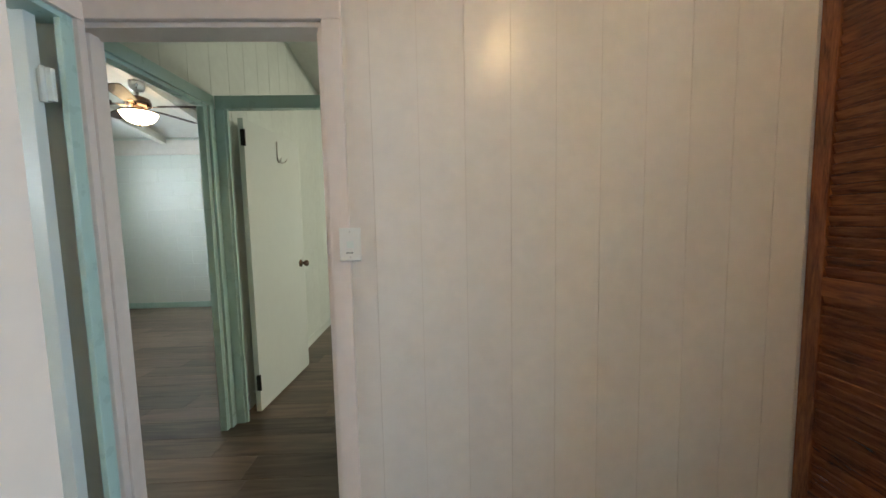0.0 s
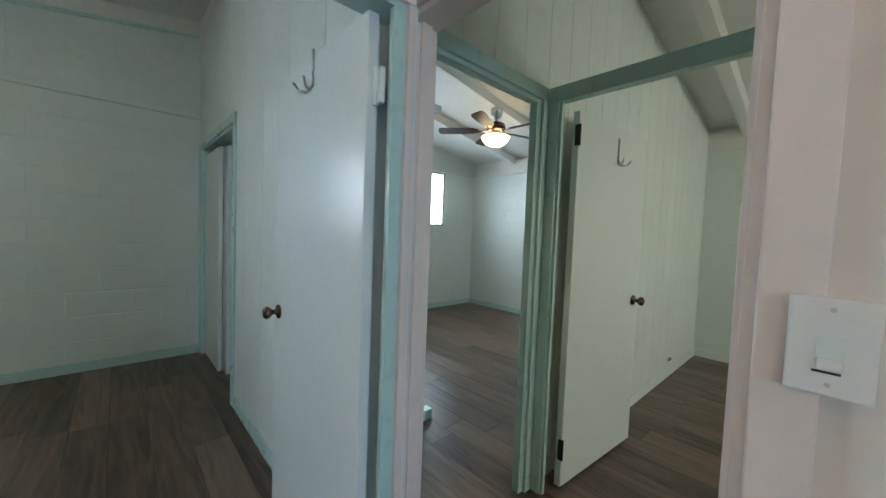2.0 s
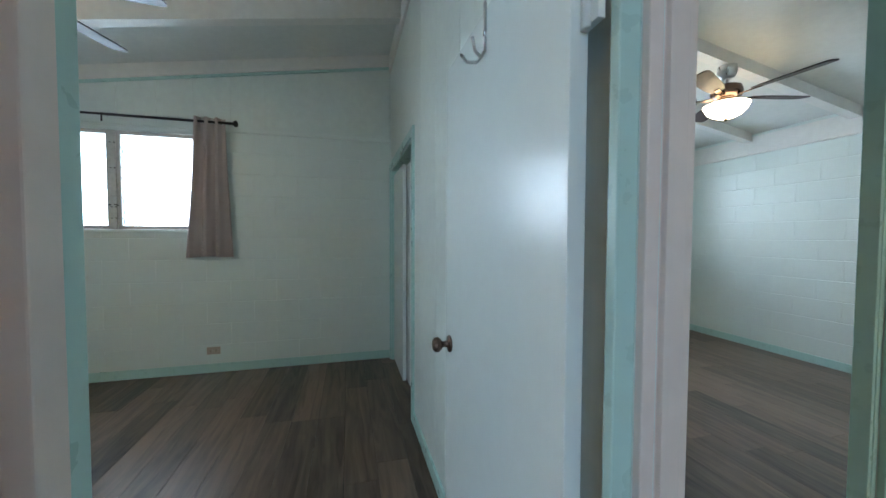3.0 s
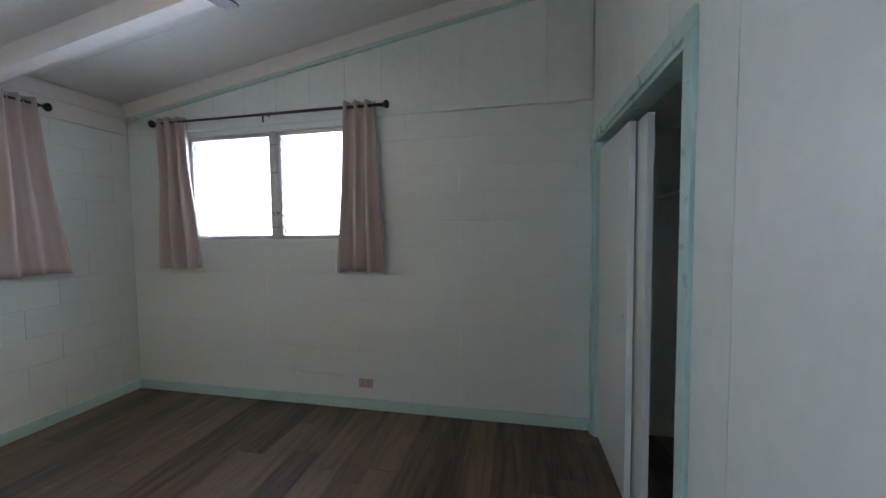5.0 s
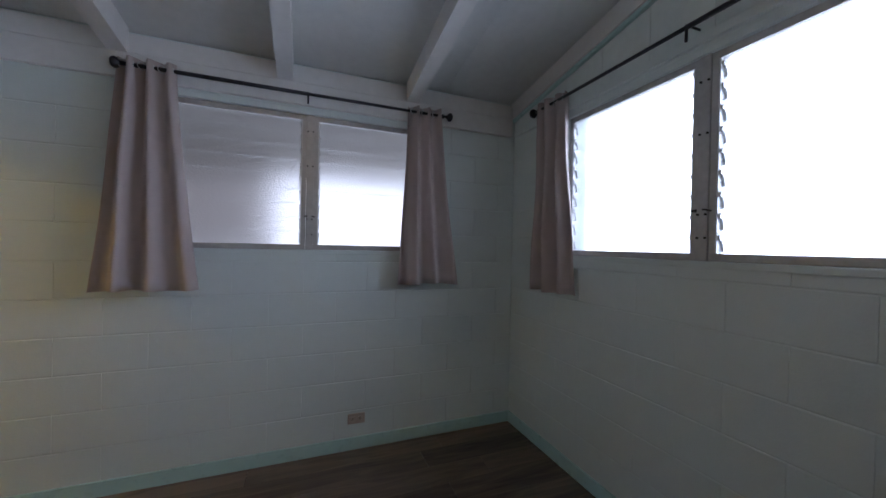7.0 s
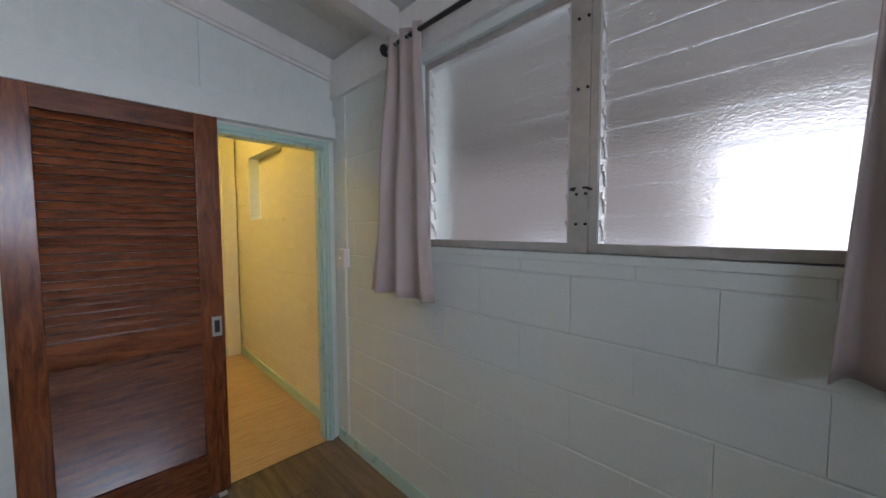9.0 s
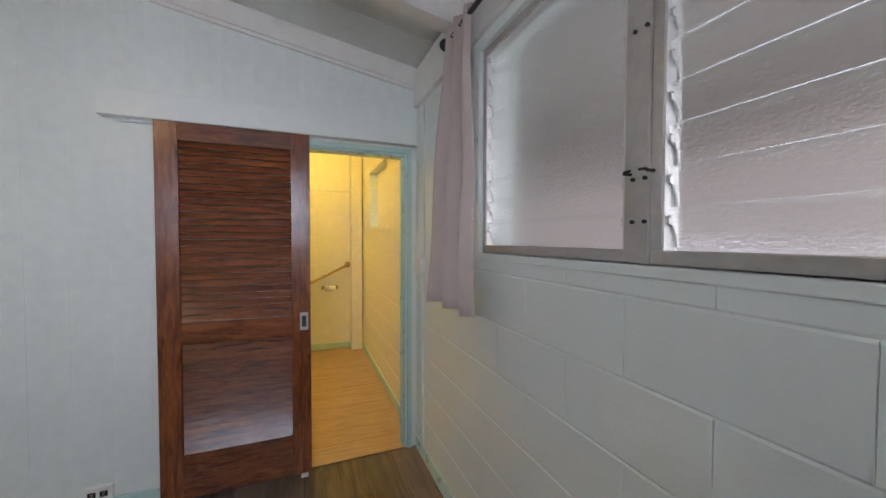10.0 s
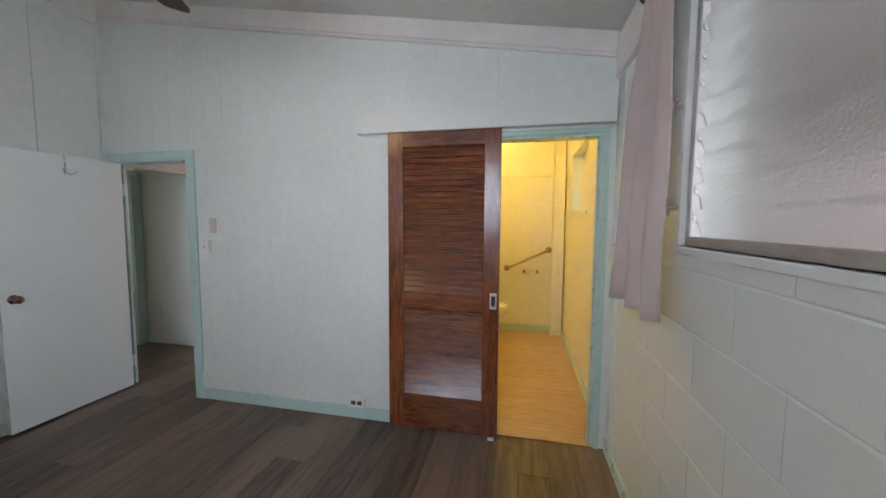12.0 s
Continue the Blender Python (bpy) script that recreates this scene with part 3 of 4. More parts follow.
# ---- windows ----
def jalousie(name, axis, face, out, u0, u1, z0, z1, mull, label, clips=True, blades=9):
    """A two-light louvre window in its wall opening: frame, mullion, side channels, clips and glass blades."""
    root = tagged(new(name), label, "window", kind="structure")
    def bx(p, q, d0, d1, za, zb, bev=0.002):
        a, b = sorted((face + out * d0, face + out * d1))
        return box(a, b, p, q, za, zb, bev) if axis == 'x' else box(p, q, a, b, za, zb, bev)
    def pt(u, d, z):
        return Vector((face + out * d, u, z)) if axis == 'x' else Vector((u, face + out * d, z))
    f = 0.032
    part("window_sill", bx(u0 - 0.02, u1 + 0.02, -0.008, 0.16, z0 - 0.028, z0, 0.004), M_BLOCK, root, "mint white painted sill")
    part("head_trim", bx(u0, u1, 0.0, 0.14, z1 - 0.03, z1 - 0.001), M_BLOCK, root)
    part("side_trim", bx(u0, u0 + 0.012, 0.0, 0.14, z0 + 0.001, z1 - 0.031), M_BLOCK, root)
    part("side_trim", bx(u1 - 0.012, u1, 0.0, 0.14, z0 + 0.001, z1 - 0.031), M_BLOCK, root)
    part("mullion", bx(mull - 0.022, mull + 0.022, 0.012, 0.08, z0 + 0.001, z1 - 0.031), M_ALU, root, "weathered aluminium mullion")
    for a, b in ((u0 + 0.013, mull - 0.023), (mull + 0.023, u1 - 0.013)):
        lo, hi = z0 + 0.002, z1 - 0.032
        sash = part("sash_rail", bx(a, b, 0.02, 0.065, lo, lo + f), M_ALU, root, "weathered aluminium sash")
        part("sash_rail", bx(a, b, 0.02, 0.065, hi - f, hi), M_ALU, sash)
        part("sash_stile", bx(a, a + f * 0.8, 0.02, 0.065, lo + f, hi - f), M_ALU, sash)
        part("sash_stile", bx(b - f * 0.8, b, 0.02, 0.065, lo + f, hi - f), M_ALU, sash)
        for u in (a + f * 0.8, b - f * 0.8 - 0.006):
            part("channel", bx(u, u + 0.006, 0.022, 0.07, lo + f, hi - f, 0.001), M_CLIP, sash)
        ga, gb = a + f * 0.8 + 0.010, b - f * 0.8 - 0.010
        n = blades
        step = (hi - lo - 2 * f) / n
        for k in range(n):
            zc = lo + f + step * (k + 0.5)
            h = step * 0.57
            ang = radians(17)
            dz, dd = h * math.cos(ang), h * math.sin(ang)
            bm = bmesh.new()
            vs = []
            t = 0.0028
            for u in (ga, gb):
                for s, w in ((-1, -t), (-1, t), (1, t), (1, -t)):
                    vs.append(bm.verts.new(pt(u, 0.045 - s * dd + w, zc + s * dz)))
            for q in ((0, 1, 2, 3), (7, 6, 5, 4), (0, 4, 5, 1), (1, 5, 6, 2), (2, 6, 7, 3), (3, 7, 4, 0)):
                bm.faces.new([vs[i] for i in q])
            bmesh.ops.recalc_face_normals(bm, faces=bm.faces)
            pane = part("pane", bm, M_GLASS, root)
            pane.visible_shadow = False
            if clips:
                for u, s in ((a + f * 0.8 + 0.006, 1), (b - f * 0.8 - 0.006, -1)):
                    cbm = bmesh.new()
                    outline = [(0.026, 0.62), (0.034, 0.70), (0.060, -0.10), (0.062, -0.72), (0.056, -0.74), (0.052, -0.14), (0.040, 0.20), (0.028, 0.30)]
                    sides = [[cbm.verts.new(pt(u + s * w, d, zc + dz * q)) for d, q in outline] for w in (0.001, 0.008)]
                    cbm.faces.new(sides[0])
                    cbm.faces.new(sides[1][::-1])
                    for k2 in range(len(outline)):
                        k3 = (k2 + 1) % len(outline)
                        cbm.faces.new((sides[0][k2], sides[1][k2], sides[1][k3], sides[0][k3]))
                    bmesh.ops.recalc_face_normals(cbm, faces=cbm.faces)
                    part("clip", cbm, M_CLIP, sash)
                    part("pivot", tube(pt(u, 0.030, zc + dz * 0.60), pt(u + s * 0.011, 0.030, zc + dz * 0.60), 0.0028, 8), M_STEEL, root)
    for z in (z0 + 0.10, z0 + 0.20, (z0 + z1) / 2 + 0.09, z1 - 0.14):
        for u in (mull - 0.016, mull + 0.016):
            part("screw", tube(pt(u, 0.013, z), pt(u, 0.006, z), 0.005, 8), M_BLACK, root)
    for s in (-1, 1):
        cbm = tube(pt(mull + s * 0.03, 0.02, z0 + 0.215), pt(mull + s * 0.03, -0.004, z0 + 0.215), 0.004, 10)
        add_tube(cbm, pt(mull + s * 0.03, -0.004, z0 + 0.218), pt(mull + s * 0.012, -0.006, z0 + 0.219), 0.0035, 10)
        part("latch", cbm, M_BLACK, root, "dark metal window latch")
    return root

MS, MW = -2.925, -1.185
jalousie("window_1", 'y', S, -1, *WIN_S, MS, "louvre window with obscured glass blades and aluminium frame")
jalousie("window_2", 'x', W, -1, *WIN_W, MW, "louvre window with obscured glass blades and aluminium frame")
jalousie("window_3", 'x', BW, -1, *WIN_B, 4.19, "louvre window with obscured glass blades in second bedroom", clips=False)
# two sash catches at the end of the south window
for z in (1.50, 1.86):
    bm = tube((WIN_S[1] - 0.012, S + 0.012, z), (WIN_S[1] + 0.03, S + 0.03, z), 0.006, 8)
    add_tube(bm, (WIN_S[1] + 0.02, S + 0.028, z - 0.03), (WIN_S[1] + 0.02, S + 0.028, z + 0.03), 0.006, 8)
    add_tube(bm, (WIN_S[1] - 0.01, S + 0.02, z + 0.02), (WIN_S[1] + 0.02, S + 0.045, z + 0.012), 0.005, 8)
    tagged(part("window_catch", bm, M_STEEL, None, "", True), "steel window operator catch beside the louvre window", "window catch")
# small recessed opening in the bathroom wall
root = tagged(new("window_4"), "small recessed bathroom window with closed yellow cream board", "window", kind="structure")
part("board", box(WIN_BATH[0], WIN_BATH[1], S - 0.12, S - 0.10, WIN_BATH[2], WIN_BATH[3]), M_BATH, root)
part("window_trim", box(WIN_BATH[0] - 0.03, WIN_BATH[1] + 0.03, S + 0.001, S + 0.012, WIN_BATH[2] - 0.035, WIN_BATH[2] - 0.002, 0.002), M_BATH, root)


# ---- doors ----
def knob(parent, at, way, mat=M_BRONZE):
    m = Matrix.LocRotScale(at, Vector(way).to_track_quat('Z', 'Y'), None)
    part("knob", lathe([(0.030, 0.0), (0.031, 0.004), (0.028, 0.008), (0.012, 0.010), (0.011, 0.030), (0.020, 0.036), (0.027, 0.046), (0.026, 0.058), (0.018, 0.065), (0.004, 0.067)], m), mat, parent, "bronze door knob", True)


def hook(parent, at, way):
    """An over-door hook: strap and a double J at its foot."""
    at, w = Vector(at), Vector(way)
    side = Vector((-w.y, w.x, 0))
    bm = tube(at + w * 0.004, at + w * 0.004 + Vector((0, 0, 0.13)), 0.005, 8)
    pts = [at + w * 0.006, at + w * 0.02 + Vector((0, 0, -0.022)), at + w * 0.042 + Vector((0, 0, -0.018)), at + w * 0.055 + Vector((0, 0, 0.008))]
    for s in (-0.5, 0.5):
        q = [p + side * s * 0.03 * k for k, p in enumerate(pts)]
        for a, b in zip(q, q[1:]):
            add_tube(bm, a, b, 0.0045, 8)
    part("hook", bm, M_STEEL, parent, "brushed steel coat hook", True)

door_1 = tagged(new("door_1"), "white gloss flush bedroom door standing open against the panel wall", "door", kind="structure")
leaf = part("leaf", box(-1.955, -1.188, 1.182, 1.217, 0.012, 1.915, 0.002), M_WHITE, door_1)
knob(door_1, (-1.893, 1.182, 0.915), (0, -1, 0))
hook(door_1, (-1.565, 1.182, 1.80), (0, -1, 0))
part("latch_plate", box(-1.957, -1.954, 1.19, 1.21, 0.87, 0.94), M_STEEL, door_1)
for z in (0.22, 1.70):
    leaf_plate = part("hinge", box(-1.1875, -1.143, 1.200, 1.214, z - 0.05, z + 0.05, 0.002), M_WHITE, door_1, "painted over butt hinge")
    part("hinge_pin", tube((-1.166, 1.197, z - 0.054), (-1.166, 1.197, z + 0.054), 0.007, 10), M_WHITE, leaf_plate, "", True)
door_2 = tagged(new("door_2"), "white gloss flush door standing open into the third room", "door", kind="structure")
part("leaf", box(-1.160, -1.125, 2.315, 3.085, 0.012, 1.91, 0.002), M_WHITE, door_2)
knob(door_2, (-1.125, 3.02, 0.915), (1, 0, 0))
hook(door_2, (-1.125, 2.72, 1.72), (1, 0, 0))
for z in (0.21, 1.79):
    part("hinge", box(-1.14, -1.118, 2.301, 2.322, z - 0.05, z + 0.05, 0.002), M_BLACK, door_2, "black butt hinge")
    part("hinge", tube((-1.119, 2.308, z - 0.05), (-1.119, 2.308, z + 0.05), 0.007, 10), M_BLACK, door_2)
swing, pin = Matrix.Rotation(radians(-4.0), 4, 'Z'), Matrix.Translation((-1.119, 2.308, 0))
door_2.matrix_world = pin @ swing @ pin.inverted()
door_3 = tagged(new("door_3"), "closed white flush closet door in the small lobby", "door", kind="structure")
part("leaf", box(VE - 0.018, VE - 0.002, HY + 0.13, 1.915, 0.015, 1.96, 0.002), M_WHITE, door_3)
part("door_handle", lathe([(0.012, 0), (0.012, 0.01), (0.018, 0.016), (0.014, 0.024), (0.003, 0.026)], Matrix.LocRotScale((VE - 0.018, 1.86, 0.95), Vector((-1, 0, 0)).to_track_quat('Z', 'Y'), None)), M_STEEL, door_3)
# sliding closet panels
for k, (x1, y0) in enumerate(((-3.78, 1.292), (-3.66, 1.333))):
    d = tagged(new("sliding_door"), "white flush sliding closet door pushed half open", "door", "sliding closet doors", "structure")
    part("leaf", box(CLOSET[0] + 0.02 + 0.02 * k, x1, y0, y0 + 0.03, 0.012, 1.94, 0.002), M_WHITE, d)
    if k == 0:
        part("finger_pull", lathe([(0.004, 0.0), (0.018, 0.0005), (0.022, 0.002), (0.024, 0.003), (0.024, -0.002)], Matrix.LocRotScale((x1 - 0.045, y0, 0.96), Vector((0, -1, 0)).to_track_quat('Z', 'Y'), None)), M_STEEL, d)
tagged(part("closet_rod", tube((W + 0.01, 1.66, 1.62), (-2.63, 1.66, 1.62), 0.016), M_STEEL), "steel hanging rod in the dark closet", "closet rod")


def louvre_door(name, label, y0, y1, xa, xb, z0=0.015, z1=2.035, fields=((0.97, 1.935), (0.25, 0.855)), stile=0.105, tilt=28, half=0.0180):
    """A louvred door standing in the y-z plane: stiles, rails and tilted slats."""
    root = tagged(new(name), label, "door", kind="structure")
    for a, b in ((y0, y0 + stile), (y1 - stile, y1)):
        part("stile", box(xa, xb, a, b, z0, z1, 0.004), M_REDWOOD, root)
    edges = [z0] + [v for f in sorted(fields) for v in f] + [z1]
    for a, b in zip(edges[0::2], edges[1::2]):
        part("rail", box(xa + 0.001, xb - 0.001, y0 + stile - 0.002, y1 - stile + 0.002, a, b, 0.003), M_REDSLAT, root)
    xm = (xa + xb) / 2
    sl = None
    for f0, f1 in fields:
        n = round((f1 - f0) / 0.0365)
        st = (f1 - f0) / n
        for k in range(n):
            z = f0 + st * (k + 0.5)
            if sl is None:
                bm = box(-0.0042, 0.0042, y0 + stile, y1 - stile, -half, half, 0.0015)
                bmesh.ops.rotate(bm, verts=bm.verts, cent=(0, 0, 0), matrix=Matrix.Rotation(radians(tilt), 3, 'Y'))
                sl = mesh_of("slat", bm, M_REDSLAT)
            ob = new("slat", sl)
            ob.parent = root
            ob.location = (xm, 0, z)
    return root

door_4 = louvre_door("door_4", "red-brown varnished louvred sliding door, half open", -1.965, -1.215, -1.283, -1.248)
part("flush_pull", box(-1.2865, -1.2825, -1.95, -1.905, 0.88, 0.985, 0.0015), M_STEEL, door_4, "chrome flush pull plate")
part("pull_recess", box(-1.288, -1.286, -1.94, -1.916, 0.90, 0.965, 0.0005), M_DARK, door_4)
part("floor_guide", box(-1.30, -1.232, -1.945, -1.905, 0.0, 0.013, 0.002), M_PLASTIC, door_4, "white plastic floor guide")
structure("trim_valance", box(-1.30, E, -2.625, -0.995, 2.03, 2.165, 0.003), M_WHITE, "mint white board hiding the sliding door track", "trim")
structure("trim_track", box(-1.245, E - 0.002, -2.62, -1.05, 2.015, 2.029, 0.002), M_PANEL, "sliding door track", "trim")
louvre_door("door_5", "red-brown varnished louvred door at the end of the hall", 0.50, 1.298, 1.437, 1.470, stile=0.06, fields=((0.20, 0.95), (1.02, 2.4)), z1=2.5, tilt=-24, half=0.022)

# second bedroom closet end
structure("closet_partition", box(BW, -2.17, 2.051, 2.21, 0, 2.06, 0.003), M_PANEL, "mint white closet front partition", "partition")
structure("trim_closet_post", box(-2.169, -2.12, 2.051, 2.225, 0, 2.10, 0.003), M_MINT, "mint painted closet corner post", "trim")
structure("trim_closet_cap", box(BW, -2.08, 2.04, 2.26, 2.101, 2.135, 0.003), M_WHITE, "white closet cap board", "trim")
structure("trim_closet_foot", box(-2.119, -2.06, 2.051, 2.26, 0, 0.07, 0.003), M_MINT, "mint painted baseboard end", "trim")


# ---- curtains ----
def curtain_rod(axis, wall, u0, u1, z, group, mid):
    root = thing("curtain_rod", "dark grey metal curtain rod with round finials", "curtain rod", group)
    d = 0.085 if axis == 'x' else 0.085
    def P(u, off, zz):
        return (wall + off, u, zz) if axis == 'x' else (u, wall + off, zz)
    part("rod", tube(P(u0, d, z), P(u1, d, z), 0.0095), M_ROD, root, "", True)
    part("rod_sleeve", tube(P(mid, d, z), P(u1, d, z), 0.0115), M_ROD, root, "", True)
    for u, s in ((u0, -1), (u1, 1)):
        mm = Matrix.LocRotScale(P(u, d, z), Vector(P(s, 0, 0) if False else ((0, s, 0) if axis == 'x' else (s, 0, 0))).to_track_quat('Z', 'Y'), None)
        part("finial", lathe([(0.011, -0.004), (0.013, 0.004), (0.024, 0.008), (0.030, 0.020), (0.030, 0.028), (0.022, 0.038), (0.006, 0.042)], mm), M_ROD, root, "", True)
    for u in (u0 + 0.03, mid, u1 - 0.03):
        bm = tube(P(u, 0.0, z + 0.01), P(u, d, z + 0.01), 0.005, 10)
        add_tube(bm, P(u, d, z + 0.012), P(u, d, z - 0.06 if u == mid else z - 0.015), 0.006, 10)
        add_tube(bm, P(u, 0.0, z - 0.03), P(u, 0.006, z - 0.03), 0.014, 12)
        part("bracket", bm, M_ROD, root, "", True)
    return root


def curtain(axis, wall, top0, top1, bot0, bot1, z1, z0, folds, group, label, seed, sag=0.0, lean=0.0):
    """A grommet curtain: soft folds at the top that open out towards the hem."""
    rng = random.Random(seed)
    root = thing("curtain", label, "curtain", group)
    nu, nv = folds * 14, 26
    bm = bmesh.new()
    rows = []
    ph = [rng.uniform(-0.5, 0.5) for _ in range(folds + 2)]
    am = [rng.uniform(0.6, 1.3) for _ in range(folds + 2)]
    for j in range(nv + 1):
        v = j / nv
        row = []
        for i in range(nu + 1):
            s = i / nu
            cell = min(int(s * folds), folds - 1)
            loc = s * folds - cell
            wob = 0.10 * math.sin(2.3 * s * folds + 1.7 * v + seed) / folds
            a, b = top0 + (top1 - top0) * s, bot0 + (bot1 - bot0) * (s + wob * v * math.sin(math.pi * s))
            u = a + (b - a) * (v ** 1.3)
            amp = (0.031 + 0.012 * v) * (am[cell] * (1 - loc) + am[cell + 1] * loc)
            wave = math.sin(2 * math.pi * s * folds + ph[cell] * v * 0.8) + 0.25 * math.sin(4 * math.pi * s * folds + seed + 2 * v)
            off = 0.075 + lean * v + amp * wave + 0.006 * math.sin(9 * v + 5 * s)
            z = z1 + (z0 - z1) * v + sag * v * s + 0.004 * math.sin(7 * s + seed) * v
            row.append(bm.verts.new((wall + max(off, 0.012), u, z) if axis == 'x' else (u, wall + max(off, 0.012), z)))
        rows.append(row)
    for p, q in zip(rows, rows[1:]):
        for i in range(nu):
            bm.faces.new((p[i], p[i + 1], q[i + 1], q[i]))
    bmesh.ops.recalc_face_normals(bm, faces=bm.faces)
    cloth = part("cloth", bm, M_CURTAIN, root, "", True)
    so = cloth.modifiers.new("thickness", 'SOLIDIFY')
    so.thickness = 0.003
    # grommet rings
    for k in range(folds * 2):
        s = (k + 0.5) / (folds * 2)
        u = top0 + (top1 - top0) * s
        rb = bmesh.new()
        c = Vector((wall + 0.078, u, z1 - 0.036)) if axis == 'x' else Vector((u, wall + 0.078, z1 - 0.036))
        n = 18
        for q in range(n):
            a0, a1 = 2 * math.pi * q / n, 2 * math.pi * (q + 1) / n
            tilt = 0.9 if k % 2 else -0.9
            def R(a):
                w = 0.021 * math.cos(a)
                return c + (Vector((w * math.cos(tilt), w * math.sin(tilt), 0.021 * math.sin(a))))
            add_tube(rb, R(a0), R(a1), 0.0035, 6)
        part("grommet", rb, M_STEEL, root, "metal grommet ring", True)
    return root

curtain_rod('y', S, -3.84, -1.975, 2.335, "curtain rods", MS + 0.02)
curtain_rod('x', W, -2.25, -0.20, 2.345, "curtain rods", MW - 0.02)
curtain('y', S, -2.22, -1.955, -2.35, -1.87, 2.375, 1.13, 3, "curtains", "taupe grommet curtain drawn aside by the bathroom end", 3, lean=0.06)
curtain('y', S, -3.80, -3.56, -3.95, -3.50, 2.375, 1.13, 3, "curtains", "taupe grommet curtain drawn aside near the corner", 5)
curtain('x', W, -2.22, -1.96, -2.25, -1.85, 2.385, 1.12, 3, "curtains", "taupe grommet curtain hanging near the corner", 8)
curtain('x', W, -0.52, -0.27, -0.60, -0.21, 2.385, 1.11, 3, "curtains", "taupe grommet curtain drawn aside on the block wall", 11)


# ---- ceiling fans ----
def ceiling_fan(label, x, y, zc, drop, turn, radius=0.66):
    root = thing("ceiling_fan", label, "ceiling fan", "ceiling fans", (x, y, zc))
    part("canopy", lathe([(0.03, -0.085), (0.055, -0.07), (0.068, -0.03), (0.068, 0.02)]), M_STEEL, root, "brushed nickel canopy", True)
    part("downrod", tube((0, 0, -drop + 0.03), (0, 0, -0.07), 0.012), M_STEEL, root, "", True)
    b = -drop
    part("motor", lathe([(0.03, b + 0.045), (0.06, b + 0.04), (0.10, b + 0.02), (0.112, b - 0.02), (0.105, b - 0.055), (0.07, b - 0.07), (0.06, b - 0.09), (0.078, b - 0.10)][::-1]), M_BRONZE, root, "dark bronze motor housing", True)
    part("fitter", lathe([(0.075, b - 0.125), (0.092, b - 0.115), (0.092, b - 0.10), (0.08, b - 0.09)]), M_BRASS, root, "nickel light fitter ring", True)
    part("bowl", lathe([(0.006, b - 0.235), (0.05, b - 0.230), (0.105, b - 0.205), (0.138, b - 0.172), (0.150, b - 0.145), (0.160, b - 0.126), (0.15, b - 0.12)]), M_BOWL, root, "lit frosted glass bowl", True)
    part("bowl_nut", lathe([(0.004, b - 0.256), (0.012, b - 0.248), (0.012, b - 0.232)]), M_BRONZE, root, "", True)
    for k in range(5):
        a = radians(turn + 72 * k)
        bm = bmesh.new()
        prof = [(0.20, 0.042), (0.27, 0.058), (0.42, 0.066), (0.56, 0.070), (0.63, 0.066), (0.655, 0.052), (radius, 0.034)]
        pts = [(r, -w) for r, w in prof] + [(r, w) for r, w in prof[::-1]]
        lo = [bm.verts.new((r, w, -0.004)) for r, w in pts]
        hi = [bm.verts.new((r, w, 0.004)) for r, w in pts]
        bm.faces.new(lo[::-1])
        bm.faces.new(hi)
        for i in range(len(pts)):
            j = (i + 1) % len(pts)
            bm.faces.new((lo[i], lo[j], hi[j], hi[i]))
        m = Matrix.Translation((0, 0, b - 0.055)) @ Matrix.Rotation(a, 4, 'Z') @ Matrix.Rotation(radians(12), 4, 'X')
        bmesh.ops.transform(bm, matrix=m, verts=bm.verts)
        blade = part("blade", bm, M_BLADE, root, "dark walnut fan blade")
        arm = box(0.09, 0.25, -0.018, 0.018, -0.011, -0.0045, 0.002)
        bmesh.ops.transform(arm, matrix=m, verts=arm.verts)
        part("blade_arm", arm, M_BRONZE, blade)
    return root

FAN_A = (-2.70, -0.70)
ceiling_fan("dark-bladed ceiling fan with a lit glass bowl on the bedroom beam", *FAN_A, ceil_z(FAN_A[1]) - 0.15, 0.215, 21)
ceiling_fan("dark-bladed ceiling fan with a lit glass bowl in the second bedroom", -2.93, 3.86, ceil_z(3.86) - 0.115, 0.17, 4)
ceiling_fan("dark-bladed ceiling fan with a lit glass bowl in the third room", 1.0, 3.9, ceil_z(3.9) - 0.02, 0.28, 20)

# hall bulb and bathroom globe
hl = thing("ceiling_light", "round warm ceiling light in the hall", "ceiling light", at=(0.63, -0.42, ceil_z(-0.42) - 0.20))
part("base", lathe([(0.07, -0.03), (0.08, -0.02), (0.08, 0.205)]), M_WHITE, hl, "", True)
part("globe", lathe([(0.004, -0.13), (0.03, -0.122), (0.05, -0.095), (0.052, -0.07), (0.04, -0.04), (0.03, -0.031)]), M_BULB, hl, "lit warm glass globe", True)
bl = thing("ceiling_light", "round yellow-warm ceiling light in the bathroom", "ceiling light", at=(0.25, -1.65, ceil_z(-1.65)))
part("base", lathe([(0.08, -0.03), (0.09, -0.02), (0.09, 0.02)]), M_WHITE, bl, "", True)
part("globe", lathe([(0.004, -0.15), (0.04, -0.142), (0.07, -0.11), (0.072, -0.08), (0.05, -0.045), (0.04, -0.031)]), M_BULB_BATH, bl, "lit warm glass globe", True)


